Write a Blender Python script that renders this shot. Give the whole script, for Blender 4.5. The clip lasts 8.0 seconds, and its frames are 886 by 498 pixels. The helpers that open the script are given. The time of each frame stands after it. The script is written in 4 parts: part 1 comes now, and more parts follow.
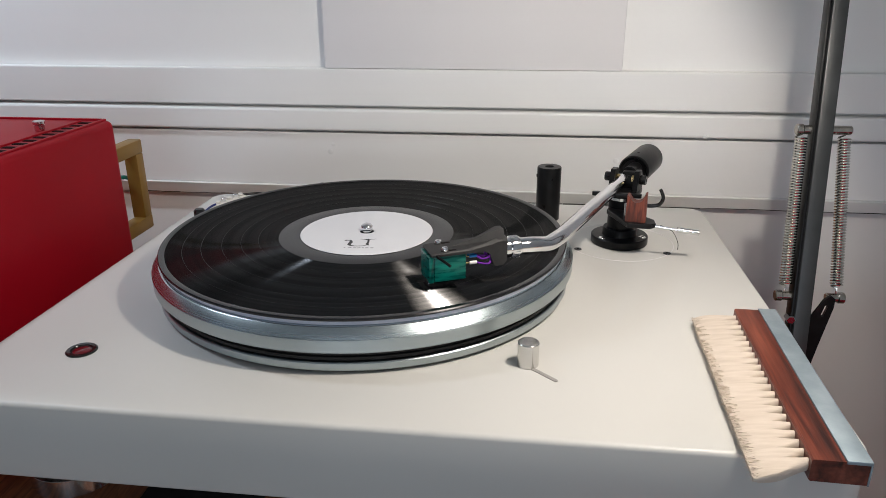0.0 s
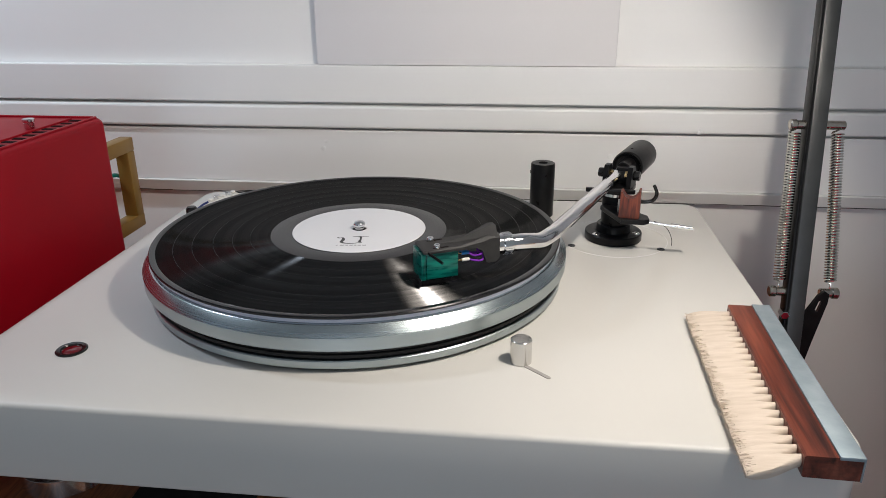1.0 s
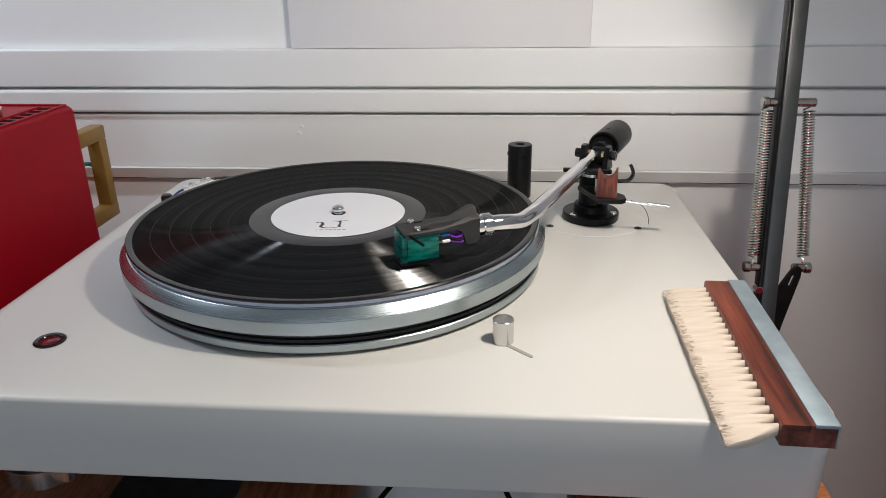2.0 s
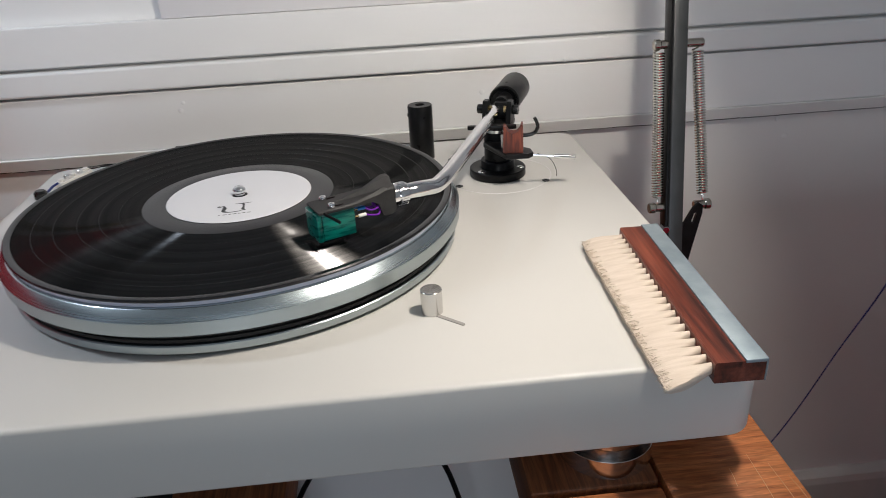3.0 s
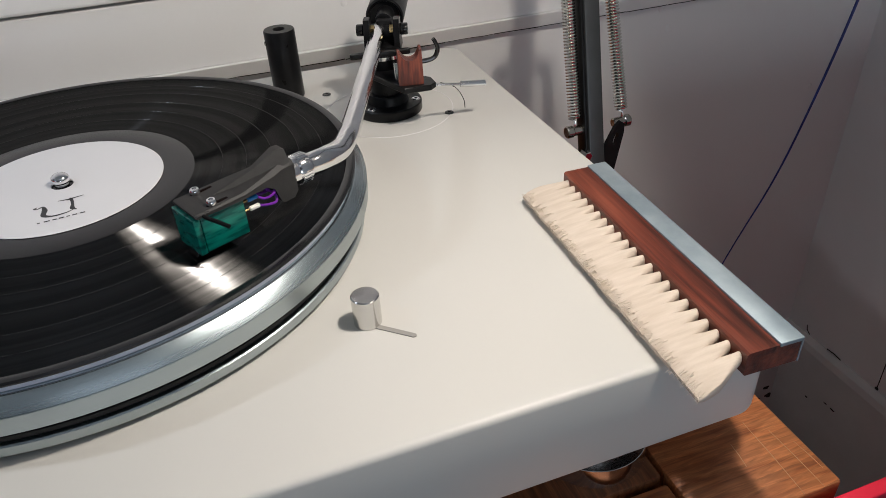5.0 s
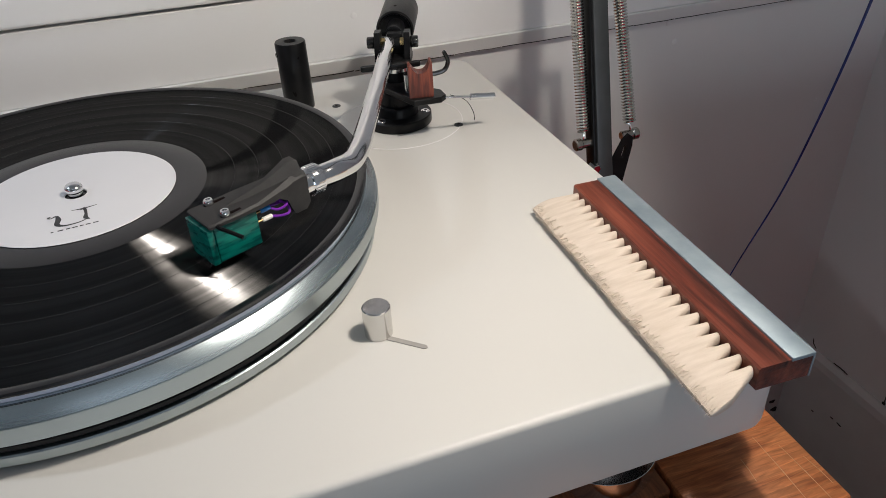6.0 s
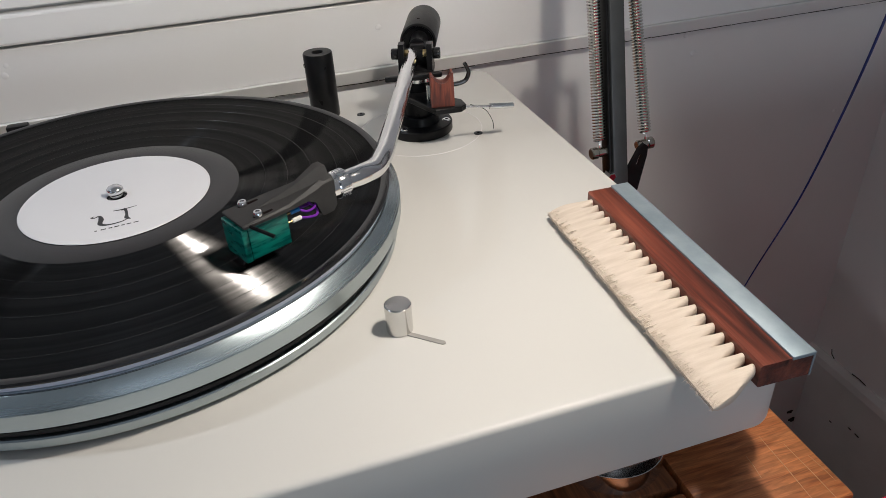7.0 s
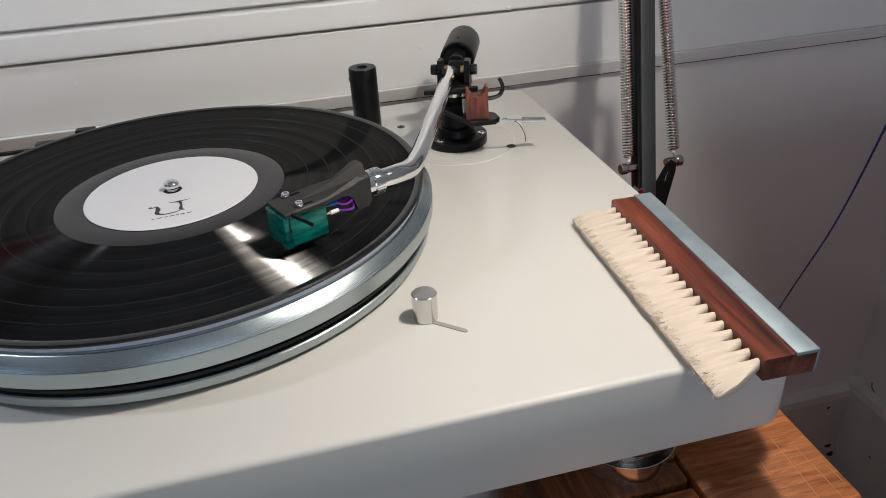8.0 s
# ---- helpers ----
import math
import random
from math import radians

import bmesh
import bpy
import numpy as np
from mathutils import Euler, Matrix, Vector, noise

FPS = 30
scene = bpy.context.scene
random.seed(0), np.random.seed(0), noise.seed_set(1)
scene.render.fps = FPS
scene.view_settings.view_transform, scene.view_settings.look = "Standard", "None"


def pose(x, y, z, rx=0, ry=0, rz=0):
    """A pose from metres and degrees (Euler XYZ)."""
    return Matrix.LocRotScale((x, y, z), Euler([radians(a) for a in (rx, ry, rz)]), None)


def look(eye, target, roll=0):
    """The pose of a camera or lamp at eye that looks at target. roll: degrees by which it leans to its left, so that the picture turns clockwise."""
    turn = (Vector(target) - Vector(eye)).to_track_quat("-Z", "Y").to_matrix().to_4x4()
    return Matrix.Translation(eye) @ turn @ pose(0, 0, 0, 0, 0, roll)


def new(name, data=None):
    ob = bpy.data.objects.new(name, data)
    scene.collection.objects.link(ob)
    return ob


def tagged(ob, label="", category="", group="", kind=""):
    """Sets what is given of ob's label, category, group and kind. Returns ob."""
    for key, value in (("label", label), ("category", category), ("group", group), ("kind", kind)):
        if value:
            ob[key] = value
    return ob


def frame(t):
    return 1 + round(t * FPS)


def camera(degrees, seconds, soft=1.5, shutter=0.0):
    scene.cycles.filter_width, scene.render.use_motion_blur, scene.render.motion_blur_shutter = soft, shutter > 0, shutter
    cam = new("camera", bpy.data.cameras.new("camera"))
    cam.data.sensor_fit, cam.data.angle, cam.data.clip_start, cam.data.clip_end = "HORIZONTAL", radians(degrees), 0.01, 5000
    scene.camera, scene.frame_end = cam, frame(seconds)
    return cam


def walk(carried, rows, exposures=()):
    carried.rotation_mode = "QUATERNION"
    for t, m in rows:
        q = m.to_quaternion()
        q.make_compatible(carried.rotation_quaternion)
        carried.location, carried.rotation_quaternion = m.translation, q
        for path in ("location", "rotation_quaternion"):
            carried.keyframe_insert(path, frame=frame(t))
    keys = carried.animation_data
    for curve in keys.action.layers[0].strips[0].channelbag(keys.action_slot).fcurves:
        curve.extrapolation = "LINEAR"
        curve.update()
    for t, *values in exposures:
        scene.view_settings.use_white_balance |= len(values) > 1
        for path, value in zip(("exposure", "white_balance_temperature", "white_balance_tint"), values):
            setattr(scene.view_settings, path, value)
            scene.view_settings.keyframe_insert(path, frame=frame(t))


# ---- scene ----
cam = camera(63.27, 8.0, soft=0.85, shutter=0.25)
# seconds, eye in metres, yaw, pitch and roll in degrees
ROWS = [
    (0.0, 0.1221, -0.5085, 1.1176, 7.025, -20.754, 0.254),
    (0.5, 0.1231, -0.5064, 1.1162, 6.800, -20.862, 0.270),
    (1.0, 0.1244, -0.5059, 1.1167, 6.666, -20.993, 0.389),
    (1.2, 0.1244, -0.5060, 1.1166, 6.700, -21.010, 0.390),
    (2.3, 0.1195, -0.5084, 1.1145, 2.675, -23.143, 0.580),
    (2.5, 0.1174, -0.5080, 1.1127, 0.897, -23.872, 0.508),
    (2.8, 0.1127, -0.5032, 1.1161, -3.570, -25.153, 2.128),
    (3.0, 0.1067, -0.4911, 1.1171, -5.553, -25.862, 2.746),
    (3.3, 0.0899, -0.4528, 1.1199, -11.985, -28.972, 2.984),
    (3.5, 0.0839, -0.4323, 1.1167, -14.319, -31.277, 2.653),
    (3.8, 0.0793, -0.3994, 1.1060, -17.880, -34.495, 2.970),
    (4.0, 0.0817, -0.3903, 1.1064, -18.302, -34.927, 2.991),
    (4.5, 0.0821, -0.3763, 1.1083, -20.054, -34.872, 2.908),
    (6.0, 0.0777, -0.3747, 1.1106, -19.610, -33.710, 2.549),
    (6.5, 0.0771, -0.3808, 1.1138, -19.036, -33.321, 2.707),
    (7.0, 0.0728, -0.3911, 1.1179, -17.943, -32.966, 2.866),
    (7.5, 0.0719, -0.3956, 1.1152, -17.055, -32.499, 2.828),
    (8.0, 0.0720, -0.4215, 1.1162, -14.084, -30.533, 2.971),
]
walk(cam, [(t, pose(x, y, z, 90 + pitch, roll, yaw)) for t, x, y, z, yaw, pitch, roll in ROWS], ((0.0, 0.04), (2.5, 0.09), (4.0, -0.05), (8.0, -0.02)))

# ---- light ----
FRONT, LEFT = -3.0, -2.2
world = bpy.data.worlds.new("sky")
scene.world = world
world.use_nodes = True
wn = world.node_tree.nodes
sky = wn.new("ShaderNodeTexSky")
sky.sky_type, sky.sun_disc = "NISHITA", False
sky.sun_elevation, sky.sun_rotation = radians(35), radians(200)
wn["Background"].inputs["Strength"].default_value = 0.08
world.node_tree.links.new(sky.outputs["Color"], wn["Background"].inputs["Color"])
scene.view_settings.exposure = 0.0


def area_lamp(name, m, size, power, colour, size_y=None, shape="RECTANGLE"):
    data = bpy.data.lights.new(name, "AREA")
    data.shape, data.size, data.size_y = shape, size, size_y or size
    data.energy, data.color = power, colour
    ob = new(name, data)
    ob.matrix_world = m
    return ob


LAMP_HEAD, LAMP_AIM = Vector((0.286, -0.197, 1.270)), Vector((0.026, 0.003, 0.910))
bulb = bpy.data.lights.new("desk_lamp_bulb", "SPOT")
bulb.energy, bulb.color, bulb.shadow_soft_size = 5.3, (1.0, 0.92, 0.84), 0.013
bulb.spot_size, bulb.spot_blend = radians(116), 0.30
new("desk_lamp_bulb", bulb).matrix_world = look(LAMP_HEAD, LAMP_AIM)
# added cool fill from the left; no window is known there
area_lamp("left_fill_light", look((LEFT + 0.02, -1.50, 1.80), (0.0, -1.50, 1.80)), 1.36, 1.5, (0.70, 0.82, 1.0), 1.06)
# added low fill for the plinth front; no window is known behind the viewer
area_lamp("front_fill_light", look((0.05, FRONT + 0.02, 0.72), (0.05, 0.0, 0.72)), 1.16, 12.5, (0.66, 0.80, 1.0), 0.86)
# unseen hanging fixture, made up to give cool light from the left
FILL_PENDANT = Vector((-0.62, 0.00, 1.60))
area_lamp("pendant_fill_light", look(FILL_PENDANT, FILL_PENDANT + Vector((0.08, 0.02, -1.0))), 0.05, 1.8, (0.76, 0.86, 1.0), shape="DISK").data.spread = radians(122)
# weak overhead fill, added without a known ceiling fixture
area_lamp("ceiling_fill_light", look((0.10, -1.80, 2.53), (0.10, -1.80, 0.0)), 1.16, 1.2, (0.78, 0.86, 1.0), 0.56)

# ---- materials ----


def material(name, c1, c2=None, rough=0.5, metal=0.0, scale=40.0, bump=0.0, bump_scale=300.0, stretch=(1, 1, 1), rough_var=0.1, coat=0.0, detail=6.0, spec=0.5):
    """A surface with broad mottling between two colours, fine grain relief and uneven gloss."""
    m = bpy.data.materials.new(name)
    m.use_nodes = True
    nt = m.node_tree
    b = nt.nodes["Principled BSDF"]
    co = nt.nodes.new("ShaderNodeTexCoord")
    mp = nt.nodes.new("ShaderNodeMapping")
    mp.inputs["Scale"].default_value = stretch
    nt.links.new(co.outputs["Object"], mp.inputs["Vector"])
    n1 = nt.nodes.new("ShaderNodeTexNoise")
    n1.inputs["Scale"].default_value, n1.inputs["Detail"].default_value = scale, detail
    nt.links.new(mp.outputs["Vector"], n1.inputs["Vector"])
    ramp = nt.nodes.new("ShaderNodeValToRGB")
    ramp.color_ramp.elements[0].position, ramp.color_ramp.elements[1].position = 0.3, 0.7
    ramp.color_ramp.elements[0].color = (*c1, 1)
    ramp.color_ramp.elements[1].color = (*(c2 or c1), 1)
    nt.links.new(n1.outputs["Fac"], ramp.inputs["Fac"])
    nt.links.new(ramp.outputs["Color"], b.inputs["Base Color"])
    b.inputs["Metallic"].default_value = metal
    b.inputs["Coat Weight"].default_value = coat
    b.inputs["Coat Roughness"].default_value = 0.08
    b.inputs["Specular IOR Level"].default_value = spec
    n2 = nt.nodes.new("ShaderNodeTexNoise")
    n2.inputs["Scale"].default_value, n2.inputs["Detail"].default_value = bump_scale, 4.0
    nt.links.new(mp.outputs["Vector"], n2.inputs["Vector"])
    mr = nt.nodes.new("ShaderNodeMapRange")
    mr.inputs["To Min"].default_value, mr.inputs["To Max"].default_value = max(rough - rough_var, 0.02), min(rough + rough_var, 1)
    nt.links.new(n1.outputs["Fac"], mr.inputs["Value"])
    nt.links.new(mr.outputs["Result"], b.inputs["Roughness"])
    if bump:
        bp = nt.nodes.new("ShaderNodeBump")
        bp.inputs["Strength"].default_value, bp.inputs["Distance"].default_value = bump, 0.0006
        nt.links.new(n2.outputs["Fac"], bp.inputs["Height"])
        nt.links.new(bp.outputs["Normal"], b.inputs["Normal"])
    return m


def wood(name, dark, mid, light, along=(1, 12, 12), scale=14.0, rough=0.45, fine=4.0, streak=0.42):
    """Wood: broad streaks and fine fibres, both drawn out along the grain, with open pores."""
    m = material(name, mid, light, rough, 0, scale, 0.3, scale * 5, along)
    nt = m.node_tree
    b = nt.nodes["Principled BSDF"]
    mp = next(n for n in nt.nodes if n.type == "MAPPING")
    n1 = next(n for n in nt.nodes if n.type == "TEX_NOISE" and n.inputs["Scale"].default_value == scale)
    n1.inputs["Distortion"].default_value = 0.8
    ramp = next(n for n in nt.nodes if n.type == "VALTORGB")
    e = ramp.color_ramp.elements
    e[0].position, e[0].color = streak - 0.12, (*dark, 1)
    e[1].position, e[1].color = 0.68, (*light, 1)
    k = e.new(streak + 0.03)
    k.color = (*mid, 1)
    n3 = nt.nodes.new("ShaderNodeTexNoise")
    n3.inputs["Scale"].default_value, n3.inputs["Detail"].default_value = scale * fine, 3.0
    nt.links.new(mp.outputs["Vector"], n3.inputs["Vector"])
    mr = nt.nodes.new("ShaderNodeMapRange")
    mr.inputs["From Min"].default_value, mr.inputs["From Max"].default_value = 0.35, 0.65
    mr.inputs["To Min"].default_value, mr.inputs["To Max"].default_value = 0.72, 1.18
    nt.links.new(n3.outputs["Fac"], mr.inputs["Value"])
    mul = nt.nodes.new("ShaderNodeVectorMath")
    mul.operation = "SCALE"
    nt.links.new(ramp.outputs["Color"], mul.inputs[0])
    nt.links.new(mr.outputs["Result"], mul.inputs["Scale"])
    nt.links.new(mul.outputs["Vector"], b.inputs["Base Color"])
    return m


def turned(name, colour, rough, aniso=0.8, metal=1.0, rings=900.0, ring_depth=0.12, coat=0.0, spec=0.5):
    """A lathe-turned or grooved surface: gloss drawn out across fine rings round the object's own z axis."""
    m = bpy.data.materials.new(name)
    m.use_nodes = True
    nt = m.node_tree
    b = nt.nodes["Principled BSDF"]
    b.inputs["Base Color"].default_value = (*colour, 1)
    b.inputs["Metallic"].default_value, b.inputs["Roughness"].default_value = metal, rough
    b.inputs["Anisotropic"].default_value = aniso
    b.inputs["Anisotropic Rotation"].default_value = 0.25
    b.inputs["Coat Weight"].default_value, b.inputs["Coat Roughness"].default_value = coat, 0.16
    b.inputs["Specular IOR Level"].default_value = spec
    tg = nt.nodes.new("ShaderNodeTangent")
    tg.direction_type, tg.axis = "RADIAL", "Z"
    nt.links.new(tg.outputs["Tangent"], b.inputs["Tangent"])
    co = nt.nodes.new("ShaderNodeTexCoord")
    sep = nt.nodes.new("ShaderNodeSeparateXYZ")
    nt.links.new(co.outputs["Object"], sep.inputs["Vector"])
    cb = nt.nodes.new("ShaderNodeCombineXYZ")
    nt.links.new(sep.outputs["X"], cb.inputs["X"])
    nt.links.new(sep.outputs["Y"], cb.inputs["Y"])
    ln = nt.nodes.new("ShaderNodeVectorMath")
    ln.operation = "LENGTH"
    nt.links.new(cb.outputs["Vector"], ln.inputs[0])
    ns = nt.nodes.new("ShaderNodeTexNoise")
    ns.noise_dimensions = "1D"
    ns.inputs["Scale"].default_value, ns.inputs["Detail"].default_value = rings, 3.0
    nt.links.new(ln.outputs["Value"], ns.inputs["W"])
    mr = nt.nodes.new("ShaderNodeMapRange")
    mr.inputs["To Min"].default_value, mr.inputs["To Max"].default_value = max(rough - ring_depth, 0.02), rough + ring_depth
    nt.links.new(ns.outputs["Fac"], mr.inputs["Value"])
    nt.links.new(mr.outputs["Result"], b.inputs["Roughness"])
    return m


def grooved(name, colour, rough, drawn, wall_slope, land):
    """Record grooves: groove walls that lean in and out along the radius, and flat land between them that mirrors the room faintly."""
    m = turned(name, colour, 0.22, 0.3, 0.0, 900.0, 0.04, 0.0, 0.34)
    nt = m.node_tree
    flat = nt.nodes["Principled BSDF"]
    out = nt.nodes["Material Output"]
    across = next(n for n in nt.nodes if n.type == "COMBXYZ")
    tangent = next(n for n in nt.nodes if n.type == "TANGENT")
    nrm = nt.nodes.new("ShaderNodeVectorMath")
    nrm.operation = "NORMALIZE"
    nt.links.new(across.outputs["Vector"], nrm.inputs[0])
    radius = next(n for n in nt.nodes if n.type == "VECT_MATH" and n.operation == "LENGTH")
    passage = nt.nodes.new("ShaderNodeTexNoise")
    passage.noise_dimensions = "1D"
    passage.inputs["Scale"].default_value, passage.inputs["Detail"].default_value = 140.0, 3.0
    nt.links.new(radius.outputs["Value"], passage.inputs["W"])
    loud = nt.nodes.new("ShaderNodeMapRange")
    loud.inputs["From Min"].default_value, loud.inputs["From Max"].default_value = 0.35, 0.65
    loud.inputs["To Min"].default_value, loud.inputs["To Max"].default_value = 0.040, 0.064
    nt.links.new(passage.outputs["Fac"], loud.inputs["Value"])
    walls_of_groove = []
    for k in (wall_slope, -wall_slope):
        g = nt.nodes.new("ShaderNodeBsdfAnisotropic")
        g.distribution = "BECKMANN"
        g.inputs["Roughness"].default_value = rough
        g.inputs["Anisotropy"].default_value, g.inputs["Rotation"].default_value = -drawn, 0.25
        nt.links.new(tangent.outputs["Tangent"], g.inputs["Tangent"])
        nt.links.new(loud.outputs["Result"], g.inputs["Color"])
        sc = nt.nodes.new("ShaderNodeVectorMath")
        sc.operation = "SCALE"
        sc.inputs["Scale"].default_value = k
        nt.links.new(nrm.outputs["Vector"], sc.inputs[0])
        ad = nt.nodes.new("ShaderNodeVectorMath")
        ad.operation = "ADD"
        ad.inputs[1].default_value = (0, 0, 1)
        nt.links.new(sc.outputs["Vector"], ad.inputs[0])
        no = nt.nodes.new("ShaderNodeVectorMath")
        no.operation = "NORMALIZE"
        nt.links.new(ad.outputs["Vector"], no.inputs[0])
        nt.links.new(no.outputs["Vector"], g.inputs["Normal"])
        walls_of_groove.append(g)
    m1, m2 = nt.nodes.new("ShaderNodeMixShader"), nt.nodes.new("ShaderNodeMixShader")
    m1.inputs["Fac"].default_value, m2.inputs["Fac"].default_value = 0.02, land
    nt.links.new(walls_of_groove[0].outputs["BSDF"], m1.inputs[1])
    nt.links.new(walls_of_groove[1].outputs["BSDF"], m1.inputs[2])
    nt.links.new(m1.outputs["Shader"], m2.inputs[1])
    nt.links.new(flat.outputs["BSDF"], m2.inputs[2])
    nt.links.new(m2.outputs["Shader"], out.inputs["Surface"])
    return m


WALL = material("white_wall_paint", (0.85, 0.84, 0.82), (0.89, 0.88, 0.86), 0.42, 0, 3.0, 0.35, 60)
# grey of the unseen walls, darkened to cut bounced light and dim reflections
DIMMED_WALL = material("bounce_cutting_grey", (0.205, 0.205, 0.205), (0.25, 0.25, 0.25), 0.6, 0, 3.0, 0.2, 60)
CARD = material("white_card", (0.80, 0.78, 0.78), (0.83, 0.81, 0.81), 0.7, 0, 5.0, 0.05, 300)
SKIRT = material("worn_white_gloss", (0.62, 0.61, 0.58), (0.76, 0.75, 0.72), 0.35, 0, 9.0, 0.3, 80)
FLOOR = material("brown_floor", (0.20, 0.155, 0.11), (0.28, 0.22, 0.16), 0.6, 0, 6.0, 0.2, 90)
CEIL = material("ceiling_paint", (0.78, 0.77, 0.75), (0.82, 0.81, 0.79), 0.8, 0, 2.0, 0.1, 40)
GLASS_FRAME = material("window_frame_paint", (0.76, 0.75, 0.73), (0.8, 0.79, 0.77), 0.4)
PLINTH = material("white_satin_lacquer", (0.62, 0.605, 0.565), (0.645, 0.63, 0.59), 0.42, 0, 8.0, 0.03, 700, rough_var=0.04)
ALU = turned("turned_aluminium", (0.43, 0.485, 0.50), 0.38, 0.0, 1.0, 700.0, 0.03)
BEVEL = turned("polished_bevel", (0.54, 0.62, 0.64), 0.27, 0.2, 1.0, 500.0, 0.03)
RUBBER = material("black_rubber", (0.005, 0.005, 0.005), (0.009, 0.009, 0.009), 0.5, 0, 60, spec=0.3)
MAT = material("grey_platter_mat", (0.58, 0.58, 0.65), (0.64, 0.64, 0.71), 0.5, 0, 60)
VINYL = grooved("black_vinyl_grooves", (0.002, 0.002, 0.0024), 0.20, 0.36, 0.97, 0.11)
VINYL_FLAT = turned("black_vinyl_smooth", (0.008, 0.008, 0.009), 0.24, 0.3, 0.0, 300.0, 0.05)
LABEL = material("white_label_paper", (0.69, 0.69, 0.705), (0.72, 0.72, 0.735), 0.6, 0, 20)
INK = material("dark_print", (0.02, 0.02, 0.025), (0.05, 0.05, 0.05), 0.6, 0, 300)
CHROME = material("chrome", (0.78, 0.78, 0.79), (0.82, 0.82, 0.83), 0.12, 1.0, 60, rough_var=0.03)
SPRING = material("bright_spring_steel", (0.62, 0.60, 0.56), (0.74, 0.72, 0.68), 0.20, 1.0, 300)
PIN = material("nickel_pin", (0.40, 0.36, 0.31), (0.52, 0.48, 0.43), 0.24, 1.0, 200)
STEEL = turned("brushed_knob_aluminium", (0.66, 0.65, 0.63), 0.20, 0.75, 1.0, 2500.0, 0.06)
BLACK = material("black_anodised", (0.005, 0.005, 0.0055), (0.009, 0.009, 0.0095), 0.32, 0.0, 120, 0.1, 900, spec=0.16)
BLACK_GLOSS = material("gloss_black", (0.008, 0.008, 0.008), (0.012, 0.012, 0.012), 0.15, 0.0, 120)
SHELL = material("dark_grey_cast_metal", (0.020, 0.019, 0.019), (0.032, 0.031, 0.030), 0.55, 0.0, 200, 0.10, 2500, spec=0.3)
BRASS = material("brass", (0.75, 0.55, 0.25), (0.80, 0.60, 0.30), 0.25, 1.0, 90)
GOLD_PAINT = material("ochre_gold_paint", (0.23, 0.13, 0.028), (0.30, 0.17, 0.038), 0.4, 0.3, 30)
RED = material("red_powder_coat", (0.265, 0.002, 0.009), (0.30, 0.003, 0.011), 0.45, 0, 12, 0.15, 1200, spec=0.12)
BRIGHT_RED = material("bright_red_card", (0.84, 0.012, 0.045), (0.88, 0.02, 0.06), 0.4, 0, 20)
BLUE = material("blue_card", (0.07, 0.30, 0.45), (0.16, 0.42, 0.58), 0.45, 0, 14, stretch=(1, 1, 60))
DARK = material("dark_slot", (0.004, 0.002, 0.002), (0.007, 0.003, 0.003), 0.8, spec=0.05)
GREY_BAR = material("grey_steel_bar", (0.040, 0.043, 0.044), (0.055, 0.058, 0.060), 0.42, 0.4, 50, 0.1, 600)
ZINC = material("galvanised_strip", (0.25, 0.315, 0.35), (0.38, 0.445, 0.48), 0.55, 0.5, 55, 0.2, 500)
HAIR = material("cream_goat_hair", (0.60, 0.505, 0.41), (0.70, 0.605, 0.51), 0.7, 0, 160, 0.3, 700, (0.12, 2.5, 2.5), spec=0.2)
MALACHITE = material("green_malachite", (0.0, 0.035, 0.032), (0.0, 0.21, 0.155), 0.28, 0, 150, 0, 300, (0.4, 1.0, 2.6), 0.05, 0.1, spec=0.35)
BLUE_WIRE = material("blue_wire", (0.01, 0.16, 0.45), (0.02, 0.2, 0.5), 0.35)
PURPLE_WIRE = material("purple_wire", (0.13, 0.01, 0.28), (0.18, 0.02, 0.36), 0.35)
WHITE_WIRE = material("white_wire", (0.75, 0.72, 0.66), (0.8, 0.77, 0.7), 0.4)
TEAL_WIRE = material("teal_wire", (0.0, 0.16, 0.14), (0.0, 0.2, 0.17), 0.4)
NAVY_WIRE = material("blue_cable", (0.003, 0.014, 0.11), (0.005, 0.024, 0.20), 0.4)
RED_LENS = material("dark_red_lens", (0.10, 0.004, 0.008), (0.14, 0.008, 0.012), 0.12)
GREY_MARK = material("grey_inlay", (0.30, 0.285, 0.26), (0.36, 0.34, 0.31), 0.4)
ROSEWOOD = wood("rosewood", (0.035, 0.010, 0.006), (0.15, 0.033, 0.017), (0.23, 0.060, 0.032), (16, 1.0, 16), 7.0, 0.36, 3.0, 0.45)
PADAUK = wood("red_padauk", (0.035, 0.008, 0.005), (0.12, 0.022, 0.010), (0.19, 0.042, 0.020), (22, 22, 2.2), 12.0, 0.45, 3.0, 0.48)
OAK = wood("oiled_oak", (0.25, 0.070, 0.019), (0.40, 0.130, 0.040), (0.52, 0.192, 0.066), (3.0, 26, 12), 5.0, 0.5, 3.5, 0.42)
OAK_LONG = wood("oiled_oak_long", (0.11, 0.032, 0.010), (0.20, 0.066, 0.022), (0.28, 0.105, 0.038), (24, 2.0, 24), 6.0, 0.5, 3.0, 0.42)



